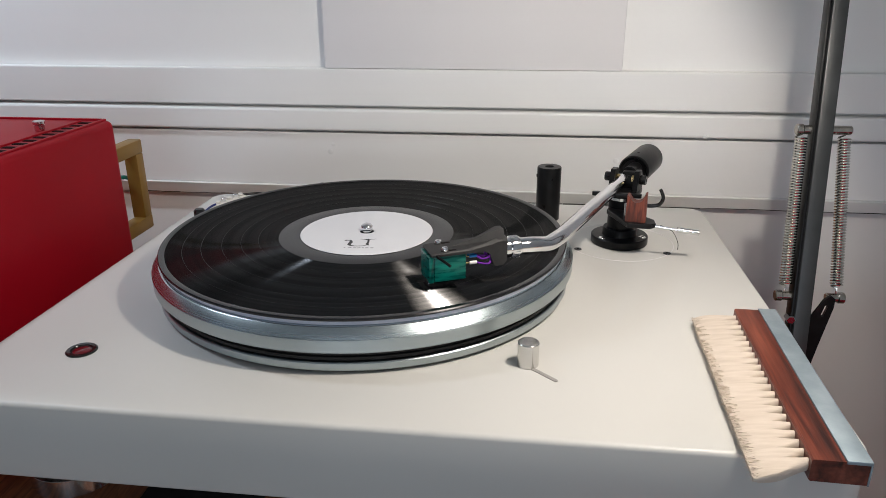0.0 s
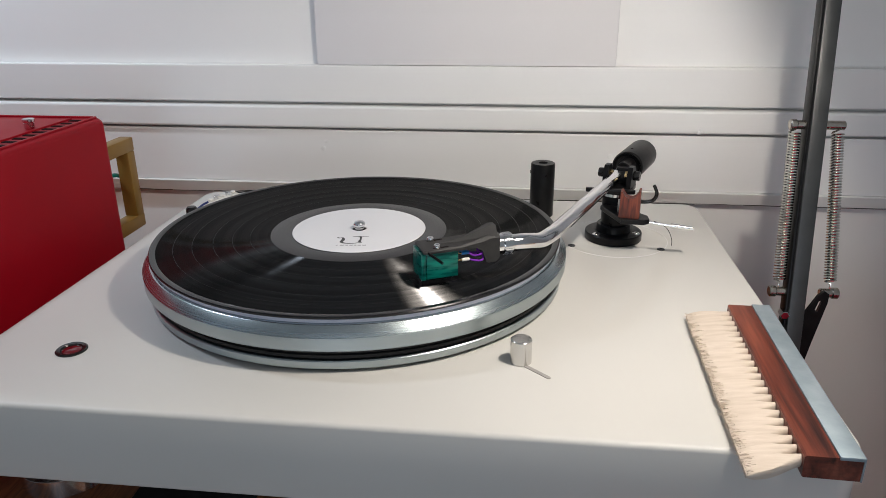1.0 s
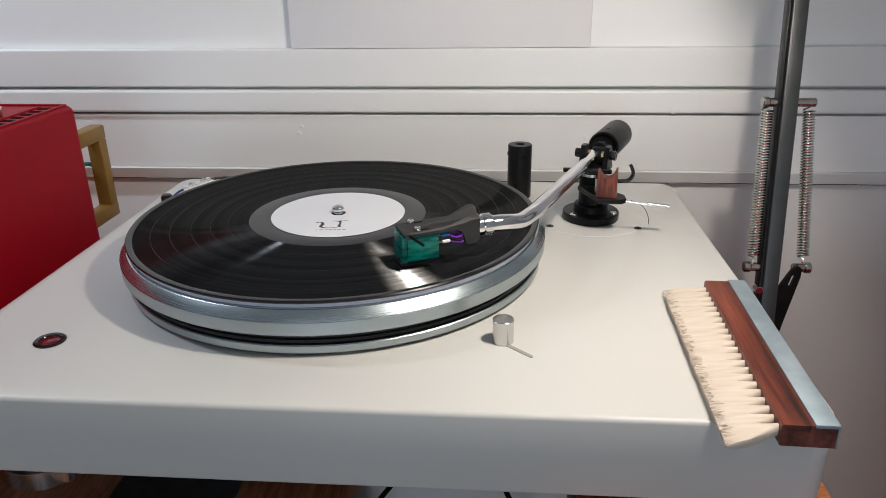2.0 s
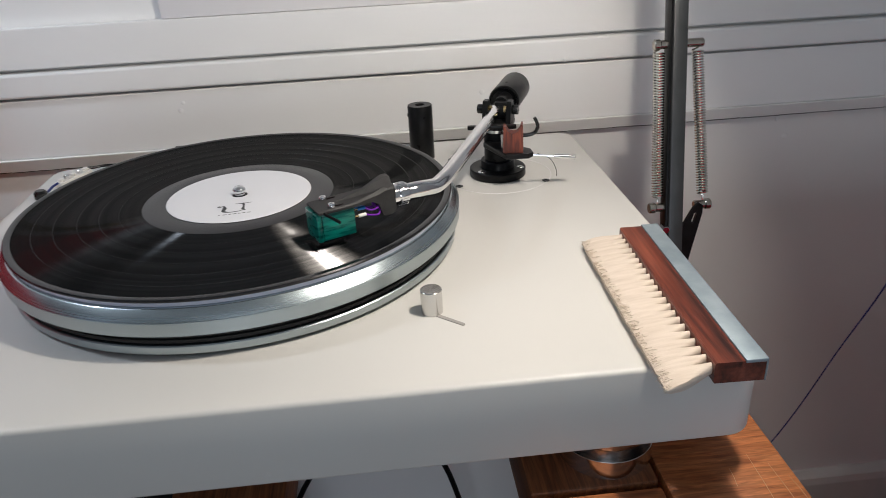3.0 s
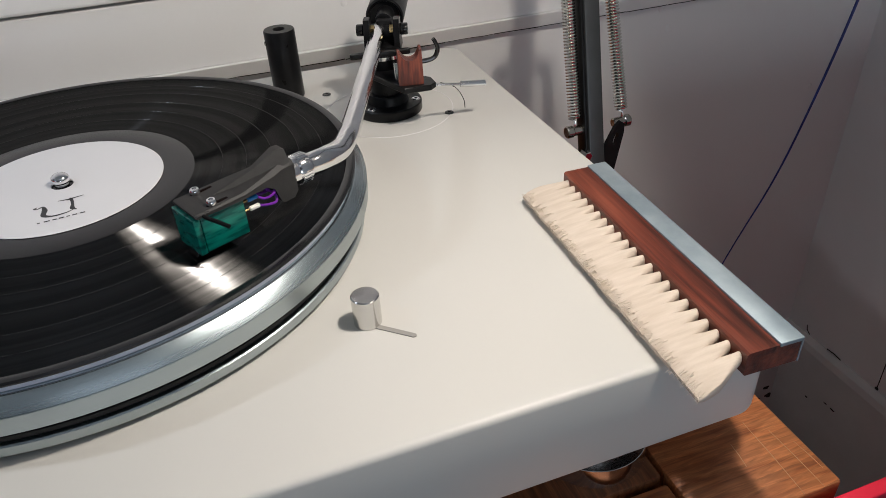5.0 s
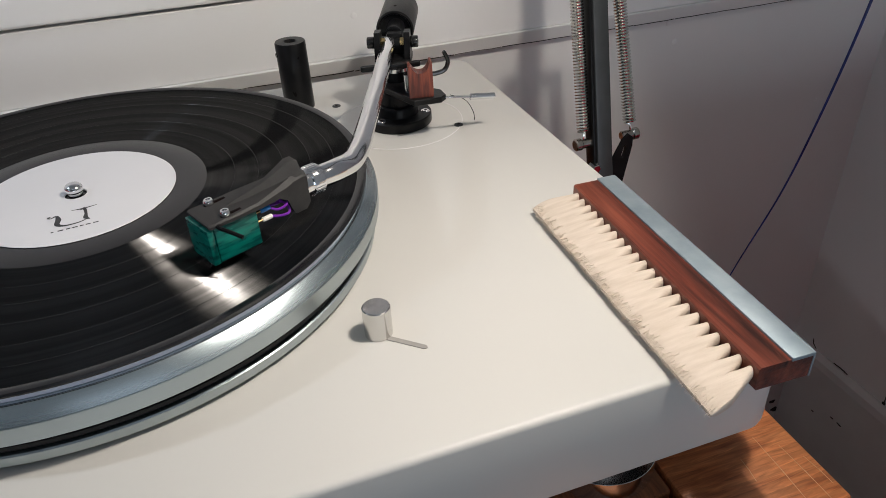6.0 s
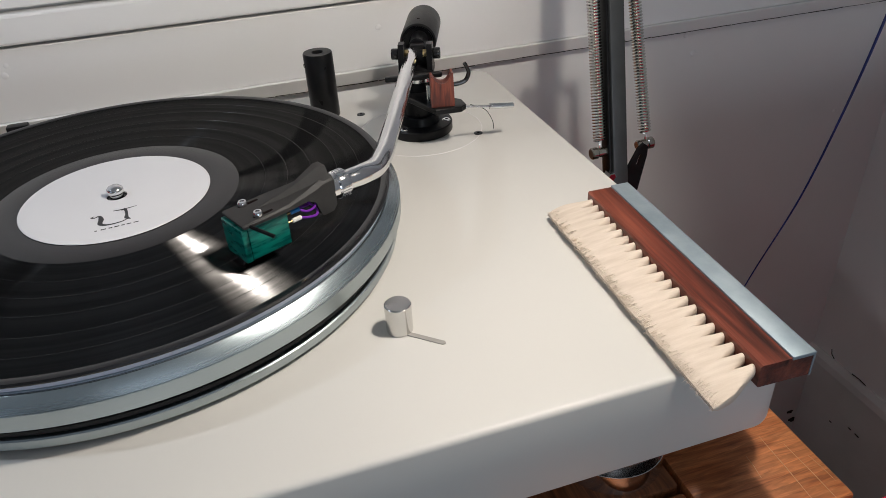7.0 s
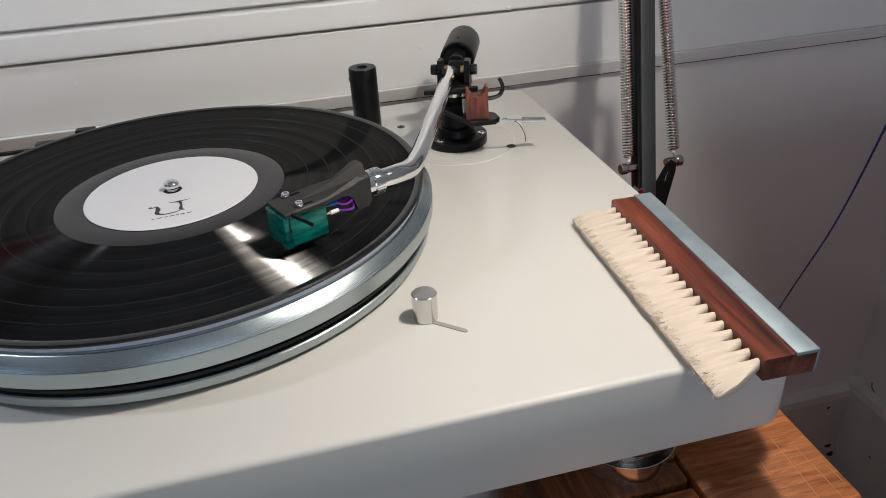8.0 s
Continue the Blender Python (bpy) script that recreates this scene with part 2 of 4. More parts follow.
def growth_rings(m, across, scale):
    """Close wavering year rings over a wood's own streaks."""
    nt = m.node_tree
    for node in nt.nodes:
        if node.type == "TEX_NOISE":
            node.inputs["Distortion"].default_value = 1.3
    co = next(n for n in nt.nodes if n.type == "TEX_COORD")
    wave = nt.nodes.new("ShaderNodeTexWave")
    wave.wave_type, wave.bands_direction, wave.wave_profile = "BANDS", across, "SAW"
    wave.inputs["Scale"].default_value, wave.inputs["Distortion"].default_value = scale, 9.0
    wave.inputs["Detail"].default_value, wave.inputs["Detail Scale"].default_value = 3.0, 0.22
    nt.links.new(co.outputs["Object"], wave.inputs["Vector"])
    mr = nt.nodes.new("ShaderNodeMapRange")
    mr.inputs["To Min"].default_value, mr.inputs["To Max"].default_value = 1.10, 0.80
    nt.links.new(wave.outputs["Fac"], mr.inputs["Value"])
    b = nt.nodes["Principled BSDF"]
    mul = nt.nodes.new("ShaderNodeVectorMath")
    mul.operation = "SCALE"
    nt.links.new(b.inputs["Base Color"].links[0].from_socket, mul.inputs[0])
    nt.links.new(mr.outputs["Result"], mul.inputs["Scale"])
    nt.links.new(mul.outputs["Vector"], b.inputs["Base Color"])


growth_rings(OAK, "Y", 62.0)
growth_rings(OAK_LONG, "X", 50.0)
POLISHED = material("polished_steel", (0.72, 0.71, 0.70), (0.78, 0.77, 0.76), 0.16, 1.0, 60, rough_var=0.04)

BULB = bpy.data.materials.new("lit_frosted_bulb")
BULB.use_nodes = True
glow = BULB.node_tree.nodes["Principled BSDF"].inputs
glow["Emission Color"].default_value, glow["Emission Strength"].default_value = (1.0, 0.90, 0.80, 1), 7.0

# ---- mesh helpers ----


def finish(bm, name, mat, smooth=True, angle=35):
    me = bpy.data.meshes.new(name)
    bm.normal_update()
    bm.to_mesh(me)
    bm.free()
    if mat:
        me.materials.append(mat)
    if smooth:
        for p in me.polygons:
            p.use_smooth = True
        me.set_sharp_from_angle(angle=radians(angle))
    return me


def thing(name, label, category, m=None, group="", kind=""):
    ob = new(name)
    ob.empty_display_size = 0.02
    if m is not None:
        ob.matrix_world = m
    return tagged(ob, label, category, group, kind)


def part(name, bm, mat, parent=None, label="", m=None, smooth=True):
    ob = new(name, finish(bm, name, mat, smooth))
    if parent is not None:
        ob.parent = parent
    if m is not None:
        ob.matrix_basis = m
    if label:
        tagged(ob, label)
    return ob


def box(x0, x1, y0, y1, z0, z1, bevel=0.0, seg=2, bm=None):
    out = bm or bmesh.new()
    tmp = bmesh.new()
    bmesh.ops.create_cube(tmp, size=1.0)
    for v in tmp.verts:
        v.co = Vector(((x0 + x1) / 2 + v.co.x * (x1 - x0), (y0 + y1) / 2 + v.co.y * (y1 - y0), (z0 + z1) / 2 + v.co.z * (z1 - z0)))
    if bevel:
        bmesh.ops.bevel(tmp, geom=tmp.edges[:], offset=bevel, segments=seg, affect="EDGES", profile=0.5)
    me = bpy.data.meshes.new("tmp")
    tmp.to_mesh(me)
    tmp.free()
    out.from_mesh(me)
    bpy.data.meshes.remove(me)
    return out


def loft(rings, closed=True, cap=True, bm=None):
    """Skin through rings of equally many points."""
    bm = bm or bmesh.new()
    vs = [[bm.verts.new(p) for p in r] for r in rings]
    n = len(vs[0])
    for a, b in zip(vs, vs[1:]):
        for i in range(n if closed else n - 1):
            j = (i + 1) % n
            bm.faces.new((a[i], a[j], b[j], b[i]))
    if cap:
        bm.faces.new(list(reversed(vs[0])))
        bm.faces.new(vs[-1])
    return bm


def rounded_outline(x0, x1, y0, y1, r, z, n=8):
    pts = []
    for cx, cy, a0 in ((x1 - r, y1 - r, 0), (x0 + r, y1 - r, 90), (x0 + r, y0 + r, 180), (x1 - r, y0 + r, 270)):
        for i in range(n + 1):
            a = radians(a0 + 90 * i / n)
            pts.append((cx + r * math.cos(a), cy + r * math.sin(a), z))
    return pts


def slab(x0, x1, y0, y1, z0, z1, r, bev=0.002, n=8):
    """A plate with corners rounded in plan and softened rims."""
    rings = []
    for k in range(4):
        a = radians(90 * k / 3)
        i = bev * (1 - math.sin(a))
        rings.append(rounded_outline(x0 + i, x1 - i, y0 + i, y1 - i, r - i, z0 + bev * (1 - math.cos(a)), n))
    for k in range(4):
        a = radians(90 * k / 3)
        i = bev * (1 - math.cos(a))
        rings.append(rounded_outline(x0 + i, x1 - i, y0 + i, y1 - i, r - i, z1 - bev * (1 - math.sin(a)), n))
    return loft(rings)


def lathe(profile, seg=48, bm=None):
    """Turn a profile of (radius, z) round the z axis; ends on the axis are closed."""
    bm = bm or bmesh.new()
    rows = []
    for r, z in profile:
        if r < 1e-6:
            rows.append([bm.verts.new((0, 0, z))])
        else:
            rows.append([bm.verts.new((r * math.cos(2 * math.pi * i / seg), r * math.sin(2 * math.pi * i / seg), z)) for i in range(seg)])
    for a, b in zip(rows, rows[1:]):
        for i in range(seg):
            j = (i + 1) % seg
            q = [a[i % len(a)], a[j % len(a)], b[j % len(b)], b[i % len(b)]]
            u = []
            for v in q:
                if v not in u:
                    u.append(v)
            if len(u) > 2:
                bm.faces.new(u)
    return bm


def cyl(r, z0, z1, bev=0.0005, seg=32, hole=0.0, depth=0.004, bm=None):
    p = [(0, z0), (r - bev, z0), (r, z0 + bev), (r, z1 - bev), (r - bev, z1)]
    if hole:
        p += [(hole, z1), (hole, z1 - depth), (0, z1 - depth)]
    else:
        p += [(0, z1)]
    return lathe(p, seg, bm)


def sweep(points, radius, seg=10, cap=True, bm=None):
    """A round tube along points; radius may be a function of 0..1."""
    pts = [Vector(p) for p in points]
    rings = []
    up = None
    for i, p in enumerate(pts):
        d = (pts[min(i + 1, len(pts) - 1)] - pts[max(i - 1, 0)]).normalized()
        if up is None:
            up = d.orthogonal().normalized()
        up = (up - d * up.dot(d)).normalized()
        side = d.cross(up)
        r = radius(i / (len(pts) - 1)) if callable(radius) else radius
        rings.append([p + (up * math.cos(2 * math.pi * k / seg) + side * math.sin(2 * math.pi * k / seg)) * r for k in range(seg)])
    return loft(rings, True, cap, bm)


def spline(ctrl, n=12):
    """Catmull-Rom through control points."""
    c = [Vector(p) for p in ctrl]
    c = [c[0] * 2 - c[1]] + c + [c[-1] * 2 - c[-2]]
    out = []
    for i in range(1, len(c) - 2):
        for k in range(n):
            t = k / n
            a, b, d, e = c[i - 1], c[i], c[i + 1], c[i + 2]
            out.append(0.5 * ((2 * b) + (d - a) * t + (2 * a - 5 * b + 4 * d - e) * t * t + (3 * b - a - 3 * d + e) * t ** 3))
    out.append(c[-2])
    return out


def prism(outline, z0, z1, bev=0.0004):
    """Extrude a flat outline (counter-clockwise) upwards."""
    bm = bmesh.new()
    lo = [bm.verts.new((x, y, z0)) for x, y in outline]
    hi = [bm.verts.new((x, y, z1)) for x, y in outline]
    n = len(outline)
    for i in range(n):
        bm.faces.new((lo[i], lo[(i + 1) % n], hi[(i + 1) % n], hi[i]))
    top, bot = bm.faces.new(hi), bm.faces.new(list(reversed(lo)))
    if bev:
        bmesh.ops.bevel(bm, geom=list(top.edges) + list(bot.edges), offset=bev, segments=1, affect="EDGES")
    return bm


def aim(origin, direction, up=(0, 0, 1)):
    """A pose whose z axis points along direction."""
    z = Vector(direction).normalized()
    x = Vector(up).cross(z)
    x = x.normalized() if x.length > 1e-6 else Vector((1, 0, 0))
    y = z.cross(x)
    m = Matrix((x, y, z)).transposed().to_4x4()
    m.translation = origin
    return m


# ---- the room ----
WY, RX, LX, FY, ZF, ZC = 0.2705, 0.877, LEFT, FRONT, 0.10, 2.60


def structure(name, bm, mat, label, category, smooth=False):
    return tagged(part(name, bm, mat, smooth=smooth), label, category, kind="structure")


structure("floor", box(LX - 0.1, RX + 0.1, FY - 0.1, WY + 0.2, ZF - 0.1, ZF), FLOOR, "dull brown floor of the room", "floor")
structure("ceiling", box(LX - 0.1, RX + 0.1, FY - 0.1, WY + 0.2, ZC, ZC + 0.1), CEIL, "plain white ceiling", "ceiling")
structure("wall_back", box(LX - 0.1, RX + 0.1, WY + 0.012, WY + 0.15, ZF, ZC), WALL, "white painted panelled wall behind the turntable", "wall")
structure("wall_right", box(RX, RX + 0.12, FY - 0.1, WY + 0.012, ZF, ZC), WALL, "white painted side wall in shade", "wall")


def wall_with_opening(name, along, at, lo, hi, w0, w1, z0, z1, thick):
    bm = bmesh.new()
    a0, a1 = min(at, at + thick), max(at, at + thick)
    for p0, p1, q0, q1 in ((lo, w0, ZF, ZC), (w1, hi, ZF, ZC), (w0, w1, ZF, z0), (w0, w1, z1, ZC)):
        if along == "y":
            box(a0, a1, p0, p1, q0, q1, bm=bm)
        else:
            box(p0, p1, a0, a1, q0, q1, bm=bm)
    return structure(name, bm, DIMMED_WALL, "unseen wall, greyed to cut bounced light, with an added opening", "wall")


# unseen walls; their openings are added to hold the left and front fills
wall_with_opening("wall_left", "y", LX, FY, WY + 0.012, -2.20, -0.80, 1.25, 2.35, -0.12)
wall_with_opening("wall_front", "x", FY, LX - 0.12, RX + 0.12, -0.55, 0.65, 0.27, 1.17, -0.12)

# unseen panel, added as a body for the overhead fill
tagged(part("ceiling_fill_panel", slab(-0.50, 0.70, -2.10, -1.50, ZC - 0.05, ZC, 0.01, 0.003, 4), GLASS_FRAME), "unseen flat white panel added above the ceiling fill", "ceiling light", kind="structure")
# shade and cord of the added left light, out of view
pendant = thing("pendant_fill_fixture", "unseen white hanging lamp, added for cool light from the left", "lamp")
part("shade", lathe([(0.090, -0.010), (0.092, -0.010), (0.088, 0.010), (0.060, 0.055), (0.022, 0.075), (0.022, 0.095), (0, 0.096), (0, 0.094), (0.020, 0.093), (0.020, 0.074), (0.058, 0.053), (0.086, 0.009), (0.090, -0.010)], 48), GLASS_FRAME, pendant, "", look(FILL_PENDANT, FILL_PENDANT + Vector((0.08, 0.02, -1.0))))
part("cord", sweep(spline([FILL_PENDANT + Vector((-0.007, -0.002, 0.094)), FILL_PENDANT + Vector((-0.012, -0.003, 0.30)), FILL_PENDANT + Vector((-0.012, -0.003, ZC - FILL_PENDANT.z))], 6), 0.003, 8), RUBBER, pendant)

# boards and mouldings of the back wall, from the poster rail down
structure("trim_1", box(LX, RX, WY, WY + 0.012, 0.9848, 1.0245, 0.0012), WALL, "white painted flat wall rail", "trim")
structure("trim_2", box(LX, RX, WY - 0.004, WY + 0.012, 0.9570, 0.9812, 0.0025), WALL, "white painted raised wall batten", "trim")
structure("trim_3", box(LX, RX, WY + 0.001, WY + 0.012, 0.8932, 0.9540, 0.0010), WALL, "white painted wall board", "trim")


def sill_profile():
    """Lip under the wall board: a thin nose with a hollow chamfer below it."""
    y, x0, x1 = WY, LX, RX
    prof = [(y + 0.012, 0.8930), (y - 0.0015, 0.8930), (y - 0.0025, 0.8924), (y - 0.0022, 0.8914), (y + 0.0026, 0.8800), (y + 0.0032, 0.8790), (y + 0.012, 0.8790)]
    return loft([[(x0, a, b) for a, b in prof], [(x1, a, b) for a, b in prof]])


structure("trim_4", sill_profile(), WALL, "white painted lip moulding along the wall", "trim")


def skirting(x0, x1, depth, z1):
    prof = [(0, ZF), (-depth, ZF), (-depth, z1 - 0.016), (-depth + 0.003, z1 - 0.006), (-0.004, z1), (0, z1)]
    return loft([[(x0, a, b) for a, b in prof], [(x1, a, b) for a, b in prof]])


ob = structure("baseboard_back", skirting(LX, RX - 0.013, 0.018, 0.325), SKIRT, "worn white skirting board along the wall", "baseboard")
ob.matrix_world = pose(0, WY + 0.012, 0)
ob = structure("baseboard_right", skirting(-3.0, WY + 0.012 - FY - 3.0, 0.014, 0.335), SKIRT, "worn white skirting board on the side wall", "baseboard")
ob.matrix_world = pose(RX, 0, 0, 0, 0, -90)
ob.matrix_world = Matrix(((0, 1, 0, RX), (1, 0, 0, 0), (0, 0, 1, 0), (0, 0, 0, 1)))

poster = tagged(part("poster_board", slab(-0.104, 0.2130, 0, 0.004, 1.0250, 1.45, 0.0015, 0.0006, 2), CARD), "blank white card board standing on the wall rail", "poster")
poster.matrix_world = pose(0, WY + 0.0015, 0)

# ---- the rack ----
rack = thing("wooden_rack", "oiled oak rack of thick boards under the turntable", "rack")
part("board", box(0.2440, 0.3170, -0.2330, 0.215, 0.785, 0.8220, 0.0018), OAK, rack)
part("board", box(0.1690, 0.2415, -0.2000, 0.215, 0.785, 0.8225, 0.0018), OAK_LONG, rack)
part("board", box(0.1500, 0.2420, -0.2360, -0.2030, 0.785, 0.8210, 0.0018), OAK, rack)
part("board", box(-0.0320, 0.0335, -0.1920, 0.215, 0.790, 0.8200, 0.0018), OAK_LONG, rack)
part("board", box(-0.2350, -0.1330, -0.2360, 0.215, 0.785, 0.8225, 0.0018), OAK_LONG, rack)
part("board", box(-0.640, -0.2380, -0.2360, 0.215, 0.785, 0.8220, 0.0018), OAK, rack)
part("crossbar", box(-0.640, 0.3170, 0.150, 0.200, 0.735, 0.7845, 0.002), OAK_LONG, rack)
part("crossbar", box(-0.640, 0.3170, -0.2340, -0.2060, 0.735, 0.7845, 0.002), OAK_LONG, rack)
for x in (-0.62, 0.255):
    for y in (-0.2340, 0.150):
        part("leg", box(x, x + 0.05, y, y + 0.028, ZF, 0.7345, 0.002), OAK_LONG, rack)

# ---- the turntable ----
X0, X1, Y0, Y1, ZT, ZB = -0.2120, 0.2928, -0.2020, 0.2040, 0.900, 0.850
deck = thing("turntable", "white lacquered turntable with aluminium platter and chrome tonearm", "turntable")
part("plinth", slab(X0, X1, Y0, Y1, ZB, ZT, 0.016, 0.0026, 10), PLINTH, deck)
for x, y in ((0.2190, -0.170), (-0.1560, -0.160), (0.2245, 0.150), (-0.1560, 0.150)):
    foot = part("foot", lathe([(0, 0), (0.0262, 0), (0.0272, 0.001), (0.0272, 0.0128), (0.0270, 0.0130), (0, 0.0130)], 56), POLISHED, deck, "polished chrome foot", pose(x, y, 0.8226))
    part("foot_ring", lathe([(0.004, 0.0131), (0.0160, 0.0131), (0.0165, 0.0136), (0.0165, 0.0195), (0.0160, 0.0200), (0.004, 0.0200)], 56), POLISHED, foot)
    part("foot_collar", lathe([(0, 0.0201), (0.0262, 0.0201), (0.0264, 0.0204), (0.0264, 0.0268), (0.0262, 0.0274), (0, 0.0274)], 56), POLISHED, foot)
part("sub_platter", lathe([(0, 0.9002), (0.06, 0.9002), (0.06, 0.9022), (0.1518, 0.9022), (0.1525, 0.9028), (0.1525, 0.9070), (0.1518, 0.9076), (0, 0.9076)], 160), ALU, deck, "lower aluminium platter ring")
part("drive_belt", lathe([(0.147, 0.9077), (0.1495, 0.9077), (0.1506, 0.9085), (0.1506, 0.9105), (0.1494, 0.9112), (0.1508, 0.9120), (0.1508, 0.9142), (0.148, 0.9148)], 160), RUBBER, deck, "black rubber belt in the groove")
platter = part("platter", lathe([(0, 0.9149), (0.1545, 0.9149), (0.1558, 0.9160), (0.1560, 0.9240), (0.1558, 0.9243), (0.1480, 0.9243), (0, 0.9243)], 192), ALU, deck, "satin aluminium platter")
part("bevel_ring", lathe([(0.1440, 0.9244), (0.1558, 0.9244), (0.1559, 0.9246), (0.1513, 0.9301), (0.1508, 0.9304), (0.1440, 0.9304)], 192), BEVEL, platter, "polished bevel round the platter's rim")
part("platter_top", lathe([(0, 0.9244), (0.1439, 0.9244), (0.1439, 0.9304), (0, 0.9304)], 96), ALU, platter)
part("platter_mat", lathe([(0, 0.9305), (0.1488, 0.9305), (0.1492, 0.9309), (0.1492, 0.9328), (0.1488, 0.9332), (0, 0.9332)], 160), MAT, deck, "pale grey platter mat")
part("spindle", lathe([(0, 0.93), (0.0036, 0.93), (0.0036, 0.9368), (0.0044, 0.9378), (0.0046, 0.9390), (0.0042, 0.9402), (0.0032, 0.9412), (0.0017, 0.9418), (0, 0.9420)], 32), CHROME, deck, "chrome spindle tip")

# speed knob with its inlaid pointer, and the power button
knob = part("speed_knob", lathe([(0, 0.9003), (0.0064, 0.9003), (0.0064, 0.9149), (0.0059, 0.9154), (0, 0.9154)], 48), STEEL, deck, "turned aluminium knob", pose(0.1253, -0.1268, 0))
part("pointer_inlay", prism([(0.001, -0.0013), (0.0195, -0.0013), (0.0204, -0.0008), (0.0208, 0), (0.0204, 0.0008), (0.0195, 0.0013), (0.001, 0.0013)], 0, 0.0005, 0.0001), GREY_MARK, deck, "grey pointer mark", pose(0.1270, -0.1310, 0.9000, 0, 0, -42))
button = part("power_button", lathe([(0, 0), (0.0094, 0), (0.0094, 0.0008), (0.0086, 0.0014), (0.0066, 0.0012), (0.0060, 0.0004), (0, 0.0004)], 48), BLACK_GLOSS, deck, "gloss black ring button", pose(-0.1515, -0.1415, 0.8998))
part("lens", lathe([(0, 0.0012), (0.0040, 0.0010), (0.0055, 0.0004), (0, 0.0003)], 32), RED_LENS, button, "dark red lens")


def socket_screw(parent, x, y, z, r=0.0028, name="screw", m=None):
    s = part(name, lathe([(r * 1.25, 0.0), (r * 1.2, 0.0004), (r, 0.0003), (r * 0.9, 0.0007), (r * 0.45, 0.0007), (r * 0.4, -0.0002), (0, -0.0002)], 24), GREY_BAR if parent is deck else CHROME, parent, "", pose(x, y, z))
    part("socket", lathe([(0, 0.00045), (r * 0.55, 0.0005), (r * 0.55, -0.0001)], 6), DARK, s)
    return s


for x, y in ((0.1660, 0.1440), (0.2385, 0.0715), (0.1650, 0.0735)):
    socket_screw(deck, x, y, 0.9001, 0.0026)
part("armboard_line", lathe([(0.0455, 0.90), (0.0455, 0.90022), (0.0460, 0.90022), (0.0460, 0.90)], 120), CARD, deck, "fine scribed ring round the arm base", pose(0.2015, 0.0955, 0))

# tonearm
PX, PY, PZ = 0.2035, 0.1025, 0.9558
ARM = Vector((-0.363, -0.932, 0)).normalized()
SIDE = Vector((-ARM.y, ARM.x, 0))
base = part("arm_base", lathe([(0, 0.9002), (0.0238, 0.9002), (0.0242, 0.9008), (0.0242, 0.9064), (0.0236, 0.9072), (0.0150, 0.9074), (0.0146, 0.9085), (0.0146, 0.9130), (0.0140, 0.9140), (0, 0.9140)], 64), BLACK, deck, "black round arm base flange", pose(0.2015, 0.0968, 0))
for k in range(3):
    a = radians(-141.5 + 120.5 * k)
    socket_screw(base, 0.0200 * math.cos(a), 0.0200 * math.sin(a), 0.9072, 0.0026)
part("arm_pillar", lathe([(0, 0.914), (0.0112, 0.914), (0.0112, 0.9400), (0.0125, 0.9405), (0.0125, 0.9452), (0.0118, 0.9460), (0, 0.9460)], 48), BLACK, deck, "", pose(0.2015, 0.0970, 0))
part("pillar_ring", lathe([(0.0110, 0.9400), (0.0131, 0.9400), (0.0131, 0.9424), (0.0110, 0.9424)], 48), CHROME, deck, "chrome ring", pose(0.2015, 0.0970, 0))


def arm_frame():
    """Local axes: y back along the arm, x to the arm's side, z up."""
    m = Matrix((-SIDE, -ARM, Vector((0, 0, 1)))).transposed().to_4x4()
    m.translation = (PX, PY, PZ)
    return m


AF = arm_frame()
yoke = part("yoke", box(-0.0125, 0.0125, -0.009, 0.011, -0.0140, -0.0095, 0.0008), BLACK, deck, "black bearing yoke", AF)
for s in (-1, 1):
    prof = [(-0.0085, -0.0100), (0.0105, -0.0100), (0.0085, 0.0020), (0.0045, 0.0075), (-0.0035, 0.0075), (-0.0065, 0.0020)]
    bm = loft([[(s * x, y, z) for y, z in prof] for x in ((0.0082, 0.0122) if s > 0 else (0.0122, 0.0082))])
    bmesh.ops.recalc_face_normals(bm, faces=bm.faces[:])
    part("yoke_cheek", bm, BLACK, deck, "", AF)
    b = part("bearing_bolt", lathe([(0, 0), (0.0036, 0), (0.0040, 0.0006), (0.0040, 0.0048), (0.0036, 0.0054), (0.0015, 0.0054), (0.0015, 0.004), (0, 0.004)], 20), BLACK_GLOSS, deck, "", AF @ Matrix.Translation((s * 0.0122, 0, 0)) @ pose(0, 0, 0, 0, 90 * s, 0))
    part("bearing_nut", lathe([(0, 0), (0.0030, 0), (0.0030, 0.0030), (0, 0.0030)], 6), BRASS, deck, "brass bearing nut", AF @ Matrix.Translation((s * 0.0052, 0, 0)) @ pose(0, 0, 0, 0, 90 * s, 0))
part("yoke_back", slab(-0.0100, 0.0100, 0.0030, 0.0112, -0.0330, 0.0010, 0.0030, 0.0008, 5), BLACK, deck, "", AF)
part("arm_block", box(-0.0064, 0.0050, 0.006, 0.029, -0.0072, 0.0042, 0.0018), BLACK, deck, "", AF)
part("counterweight_stub", cyl(0.0062, 0.012, 0.040, 0.0004), BLACK, deck, "", AF @ pose(0, 0, 0.001, -90, 0, 0))
CW = AF @ pose(0.001, 0.029, -0.0008, -90, 0, 0)
cw = part("counterweight", lathe([(0, 0.0030), (0.0108, 0.0030), (0.0116, 0.0004), (0.0125, 0.0), (0.0134, 0.0008), (0.0137, 0.0020), (0.0137, 0.0545), (0.0130, 0.0553), (0, 0.0553)], 56), BLACK, deck, "satin black counterweight", CW)
part("set_screw", lathe([(0, 0.0001), (0.0012, 0.0001), (0.0012, 0.0), (0.0, 0.0)], 16), DARK, cw, "", aim((0, -0.0138, 0.014), (0, -1, 0)))

